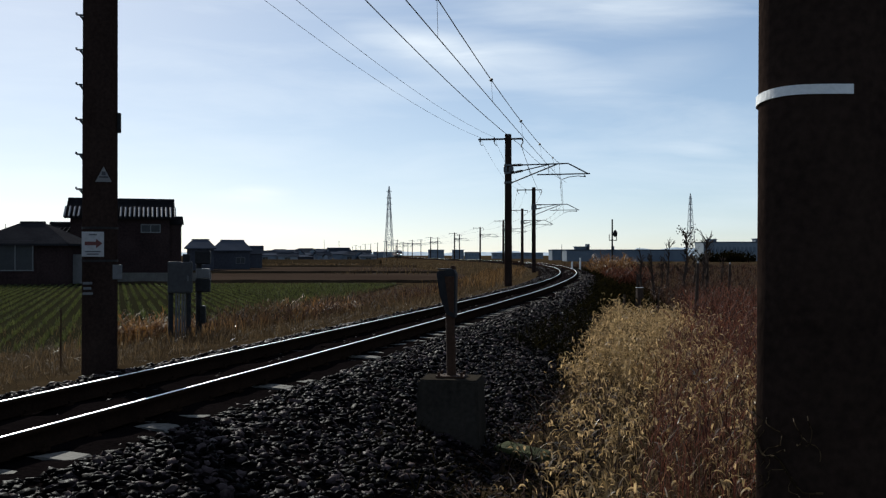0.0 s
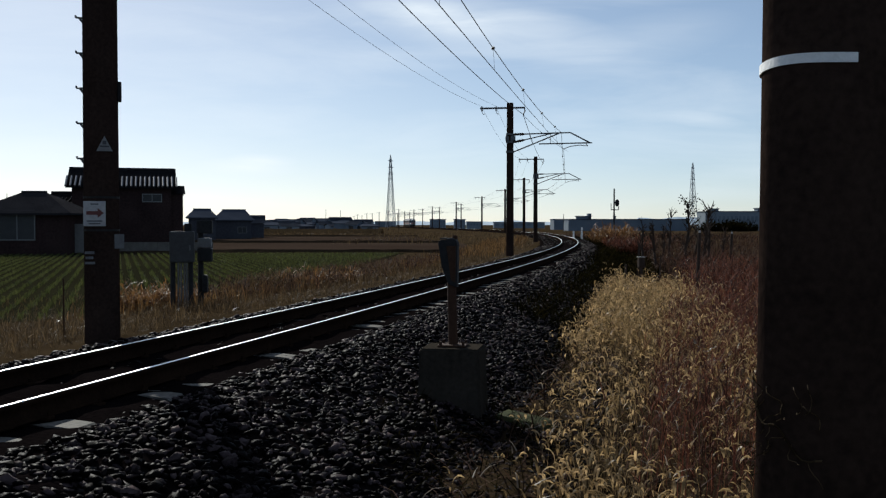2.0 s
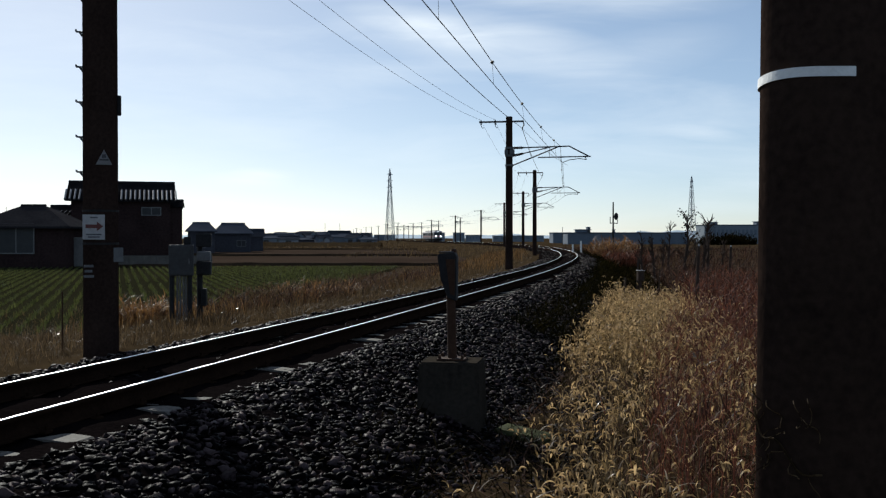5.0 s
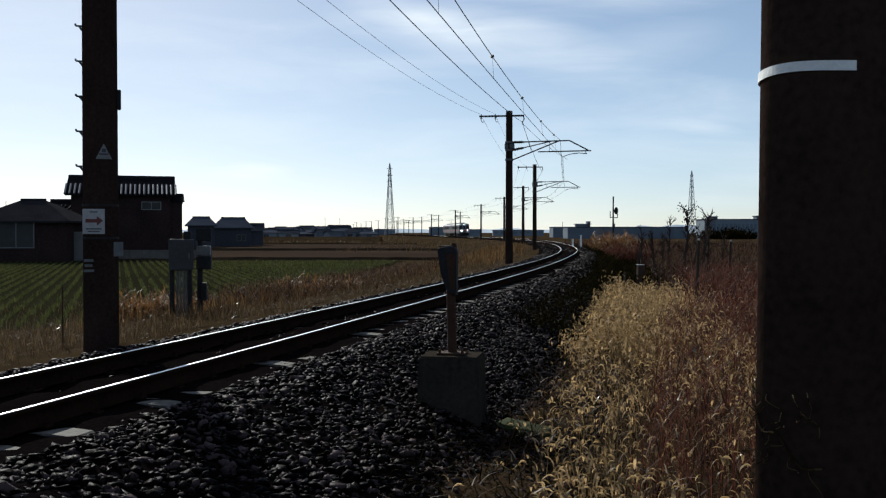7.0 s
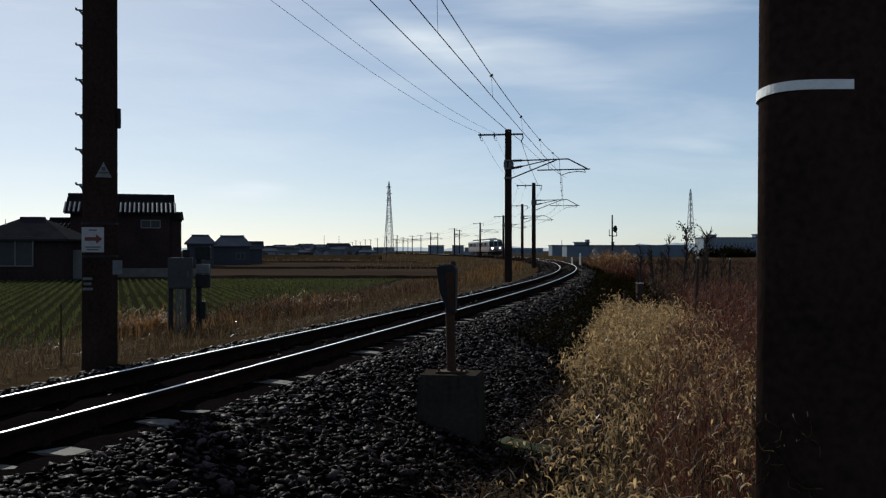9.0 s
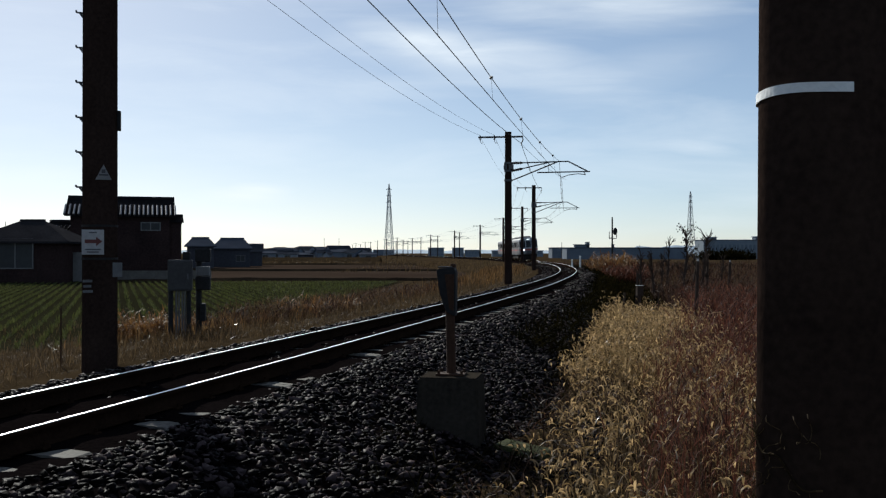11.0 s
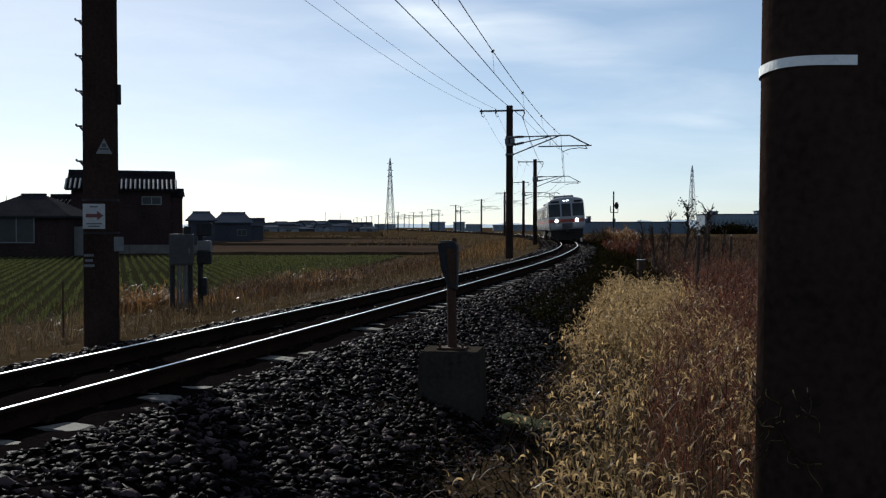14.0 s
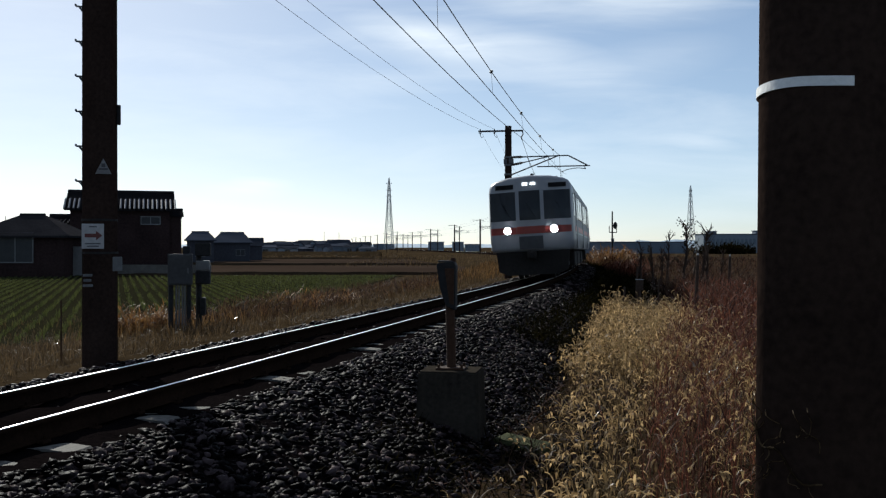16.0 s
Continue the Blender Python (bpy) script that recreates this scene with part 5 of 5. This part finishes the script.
def car(label, cab):
    """A 20 m car; local y points ahead, the front at y = 0, z = 0 on the rails."""
    th = thing("train_car", label, "train car", group="cars of the train")
    L, W = 19.6, 1.49
    base = train_section(W, 1.02, 3.36, 3.72)
    if cab:
        part("cab", nose(base), BODY, th, "white painted cab, greyed for shade, with a rounded front", True)
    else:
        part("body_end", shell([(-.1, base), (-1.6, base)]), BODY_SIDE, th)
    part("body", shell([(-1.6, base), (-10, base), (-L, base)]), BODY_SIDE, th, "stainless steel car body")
    # roof, side windows, doors, bands
    bm = B()
    sec = [(-1.2, 3.46), (-1.0, 3.62), (0, 3.74), (1.0, 3.62), (1.2, 3.46), (0, 3.3)]
    prism(bm, sec, -L + .05, -1.75)
    part("roof", bm, ROOF_GREY, th)
    for sgn in (-1, 1):
        x = sgn * (W + .004)
        for z, h, mt in ((1.78, .2, ORANGE), (1.62, .05, BODY)):
            bm = B()
            box(bm, (x, -L / 2 - .8, z), (.012, L - 1.7, h), 0)
            part("side_band", bm, mt, th, "orange side band" if mt is ORANGE else "pale side stripe")
        for y in (-3.4, -9.9, -16.4):
            dr = None
            for dy in (-.33, .33):
                bm = B()
                box(bm, (sgn * (W + .006), y + dy, 2.1), (.03, .63, 2.1), .01)
                dr = part("door", bm, BODY_SIDE, th)
                bm = B()
                box(bm, (sgn * (W + .024), y + dy, 2.55), (.01, .4, .85), .01)
                part("door_window", bm, TRAIN_GLASS, dr)
        for y in (-1.45, -5.6, -7.7, -12.1, -14.2, -18.3):
            bm = B()
            box(bm, (x, y, 2.62), (.02, 1.7 if -18 < y < -2 else .7, .85), .02)
            part("side_window", bm, TRAIN_GLASS, th)
    for y, l in ((-6.0, 3.6), (-13.6, 2.2)):
        bm = B()
        box(bm, (0, y, 3.8), (1.7, l, .3), .08)
        part("roof_unit", bm, ROOF_GREY, th)
    for y in (-2.9, -16.7):
        bm = B()
        box(bm, (0, y, .55), (2.1, 2.7, .3), .06)
        for sgn in (-1, 1):
            box(bm, (sgn * 1.0, y, .5), (.18, 3.0, .22), .05)
        bo = part("bogie", bm, UNDER, th)
        for dy in (-1.05, 1.05):
            bm = B()
            for sgn in (-1, 1):
                rod(bm, (sgn * .53, y + dy, .43), (sgn * .66, y + dy, .43), .43, .43, 20)
            rod(bm, (-.6, y + dy, .43), (.6, y + dy, .43), .08)
            part("wheelset", bm, UNDER, bo)
    for y, l in ((-6.5, 2.2), (-9.6, 3.0), (-13, 2.0)):
        bm = B()
        box(bm, (0, y, .68), (2.5, l, .6), .05)
        part("equipment_box", bm, UNDER, th)
    if not cab:
        # folding pantograph near the front of the car
        pg = B()
        y = -6.6
        box(pg, (0, y - 3.6, 3.78), (1.3, 1.6, .08), .02)
        for sgn in (-1, 1):
            rod(pg, (sgn * .25, y - 3.2, 3.9), (sgn * .2, y - 4.3, 4.5), .035)
            rod(pg, (sgn * .2, y - 4.3, 4.5), (sgn * .3, y - 3.2, 5.05), .025)
        for d in (-.15, .15):
            tube(pg, [(-.85, y - 3.2 + d, 4.93), (-.6, y - 3.2 + d, 5.08), (.6, y - 3.2 + d, 5.08), (.85, y - 3.2 + d, 4.93)], .03)
        part("pantograph", pg, DARK_STEEL, th, "raised dark pantograph")
        return th
    for x0, x1, z0, z1 in ((-1.42, -.5, 2.12, 3.14), (-.37, .37, 2.12, 3.16), (.5, 1.42, 2.12, 3.14)):
        bm = on_face(B(), x0, x1, z0, z1, .02)
        wi = part("cab_window", bm, TRAIN_GLASS, th)
        bm = B()
        rod(bm, (x0 + .15, face_y(x0, z0) + .04, z0 + .02), (x0 + .5, face_y(x0 + .4, z0 + .6) + .06, z0 + .62), .012)
        part("wiper", bm, DARK_STEEL, wi)
    for x0, x1, z0, z1 in ((-1.42, -.5, 1.64, 1.88), (-.49, .49, 1.64, 1.9), (.5, 1.42, 1.64, 1.88)):
        part("front_band", on_face(B(), x0, x1, z0, z1, .012), ORANGE, th, "orange front band")
    # flat panel on the front: the recess's shade is only its grey
    bm = B()
    on_face(bm, -.42, .42, 1.1, 1.55, .012)
    part("gangway_step", bm, ROOF_GREY, th, "gangway recess shown as a flat dark panel")
    for x0, x1, mt in ((-1.3, -.68, DARK_STEEL), (.55, 1.2, DARK_STEEL)):
        bm = B()
        on_face(bm, x0, x1, 3.24, 3.4, .02)
        part("destination_display", bm, mt, th, "unlit destination display")
    for x in (-.14, .14):
        bm = B()
        on_face(bm, x - .09, x + .09, 3.36, 3.45, .03)
        part("marker_lamp", bm, LAMP_SMALL, th, "lit white marker lamp")
    for x in (-.82, .82):
        bm = B()
        yy = face_y(x, 1.77)
        rod(bm, (x, yy - .02, 1.77), (x, yy + .06, 1.77), .15, .14, 20)
        rim = part("lamp_housing", bm, DARK_STEEL, th)
        bm = B()
        rod(bm, (x, yy + .05, 1.77), (x, yy + .09, 1.77), .13, .12, 20)
        part("headlamp", bm, LAMP, rim, "lit round headlamp")
    bm = B()
    sk = [(-1.3, 1.02), (1.3, 1.02), (1.22, .32), (.85, .18), (-.85, .18), (-1.22, .32)]
    prism(bm, sk, -.55, -.3)
    part("skirt", bm, UNDER, th, "dark snow-plough skirt")
    bm = B()
    box(bm, (0, -.1, .88), (.3, .7, .3), .05)
    rod(bm, (0, .2, .88), (0, .32, .88), .12, .08, 10)
    part("coupler", bm, UNDER, th)
    bm = B()
    rod(bm, (.0, -1.6, 3.66), (0, -1.6, 3.88), .06, .04)
    rod(bm, (.0, -2.4, 3.66), (0, -2.4, 3.95), .02, .02)
    part("antenna", bm, DARK_STEEL, th)
    return th


def car_pose(s):
    """The pose of a car whose front is s metres along the line, running towards s = 0."""
    a, b = Vector(along(s + 2.9, 0, 0)), Vector(along(s + 16.7, 0, 0))
    a.z += float(cant(s + 2.9)) / 2
    b.z += float(cant(s + 16.7)) / 2
    ahead = (a - b).normalized()
    up = Vector((0, 0, 1))
    right = ahead.cross(up).normalized()
    lean = math.atan2(float(cant(s + 8)), 1.135) * 1.0
    up = right.cross(ahead).normalized()
    right, up = right * math.cos(lean) - up * math.sin(lean), up * math.cos(lean) + right * math.sin(lean)
    m = Matrix((right, ahead, up)).transposed().to_4x4()
    m.translation = a + ahead * 2.9
    return m


def train_at(t):
    """Where the train's front is, t seconds into the clip: it slows a little on its way in."""
    left = 16 - t
    return float(np.interp(29.4 + 19.98 * left + .655 * left ** 2, _plain, _s))


def motions():
    times = [k * .5 for k in range(33)]
    walk(lead_car, [(t, car_pose(train_at(t))) for t in times])
    walk(second_car, [(t, car_pose(train_at(t) + 20)) for t in times])


# ---- build ----
near_pole()
masts()
wires()
marker()
cabinet()
houses()
distance()
pylon(-34.1, 600, 46, 4.4, 20)
pylon(179.8, 690, 47, 4.6, 35)
horn_pole()
stake("stake", "thin dry stake in the verge grass", -5.75, 14.3, -.55, 1.0, .014, RUST_POST)
for k, (x, y, h, r, c) in enumerate(((6.63, 25.0, 2.0, .05, SIGN_WHITE), (6.9, 34, 1.5, .05, None), (5.5, 29, 1.0, .045, None), (11.4, 38.0, 1.85, .06, SIGN_WHITE), (6.2, 27.5, 1.3, .025, None))):
    stake("fence_post", "dark weathered fence post among the weeds", x, y, -.95, h, r, BARK, c, 2)
for x, y, h in ((12.7, 88, 1.45), (11.95, 88, 1.1)):
    stake("marker_post", "white trackside marker post", x, y, -.45, h, .09, TAPE)
th_box = thing("lineside_box", "small dark lineside box with a pale lid", "box", pose(6.25, 30.2, -.9, 0, 0, 10))
bm = B()
box(bm, (0, 0, .95), (.2, .18, .32), .02)
rod(bm, (0, 0, -.2), (0, 0, .8), .05)
part("body", bm, BARK, th_box)
bm = B()
box(bm, (0, 0, 1.13), (.23, .2, .012), .003)
part("lid", bm, SIGN_WHITE, th_box)
for k, (px, py, h) in enumerate(((351, 46, 2.45), (372, 44, 2.2), (385, 50, 2.1), (396, 52, 2.85), (424, 42, 3.2), (455, 46, 3.05), (466, 40, 2.9), (490, 48, 2.0), (440, 55, 2.2))):
    sapling(px / 1681 * py, py, h, 40 + k, k in (4,))
bush(15.0, 84, 1.7, 2.0, 2.4, BUSH, "heap of orange dry vines beside the track", 1500, .045, 3)
bush(13.1, 68, 1.6, 2.0, 1.7, RED_WEED, "dark brown bramble heap beside the track", 900, .035, 4)
for k, (x, y, r, h) in enumerate(((-5.1, 27.2, .6, .95), (-4.3, 28.6, .7, 1.05), (-3.5, 30.4, .6, .95), (-2.7, 31.5, .6, .8), (-7.4, 23.2, .7, .9), (-6.7, 23.8, .5, .8), (-2.0, 36, .8, .8))):
    bush(x, y, r, r, h, BUSH if k % 3 else STRAW, "golden dry weed clump on the verge", 700, .02, 60 + k)
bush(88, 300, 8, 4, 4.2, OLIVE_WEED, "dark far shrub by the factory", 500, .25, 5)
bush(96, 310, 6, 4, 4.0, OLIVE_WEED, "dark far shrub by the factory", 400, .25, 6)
bush(4.05, 14.0, .05, .05, .8, SIGN_WHITE, "pale torn plastic scrap caught in the weeds", 9, .03, 7)
for x, y, h in ((-50, 400, 8.6), (-43.8, 400, 8.4), (-41, 89, 5.2), (37.5, 300, 5.6)):
    stake("antenna_mast", "thin antenna mast on the skyline", x, y, -1, h, .09 if y > 100 else .03, DARK_STEEL)
lead_car = car("white and stainless train car with an orange band and lit lamps", True)
second_car = car("stainless second train car with a raised pantograph", False)
weeds()
stones()
ballast_bed()
track()
motions()
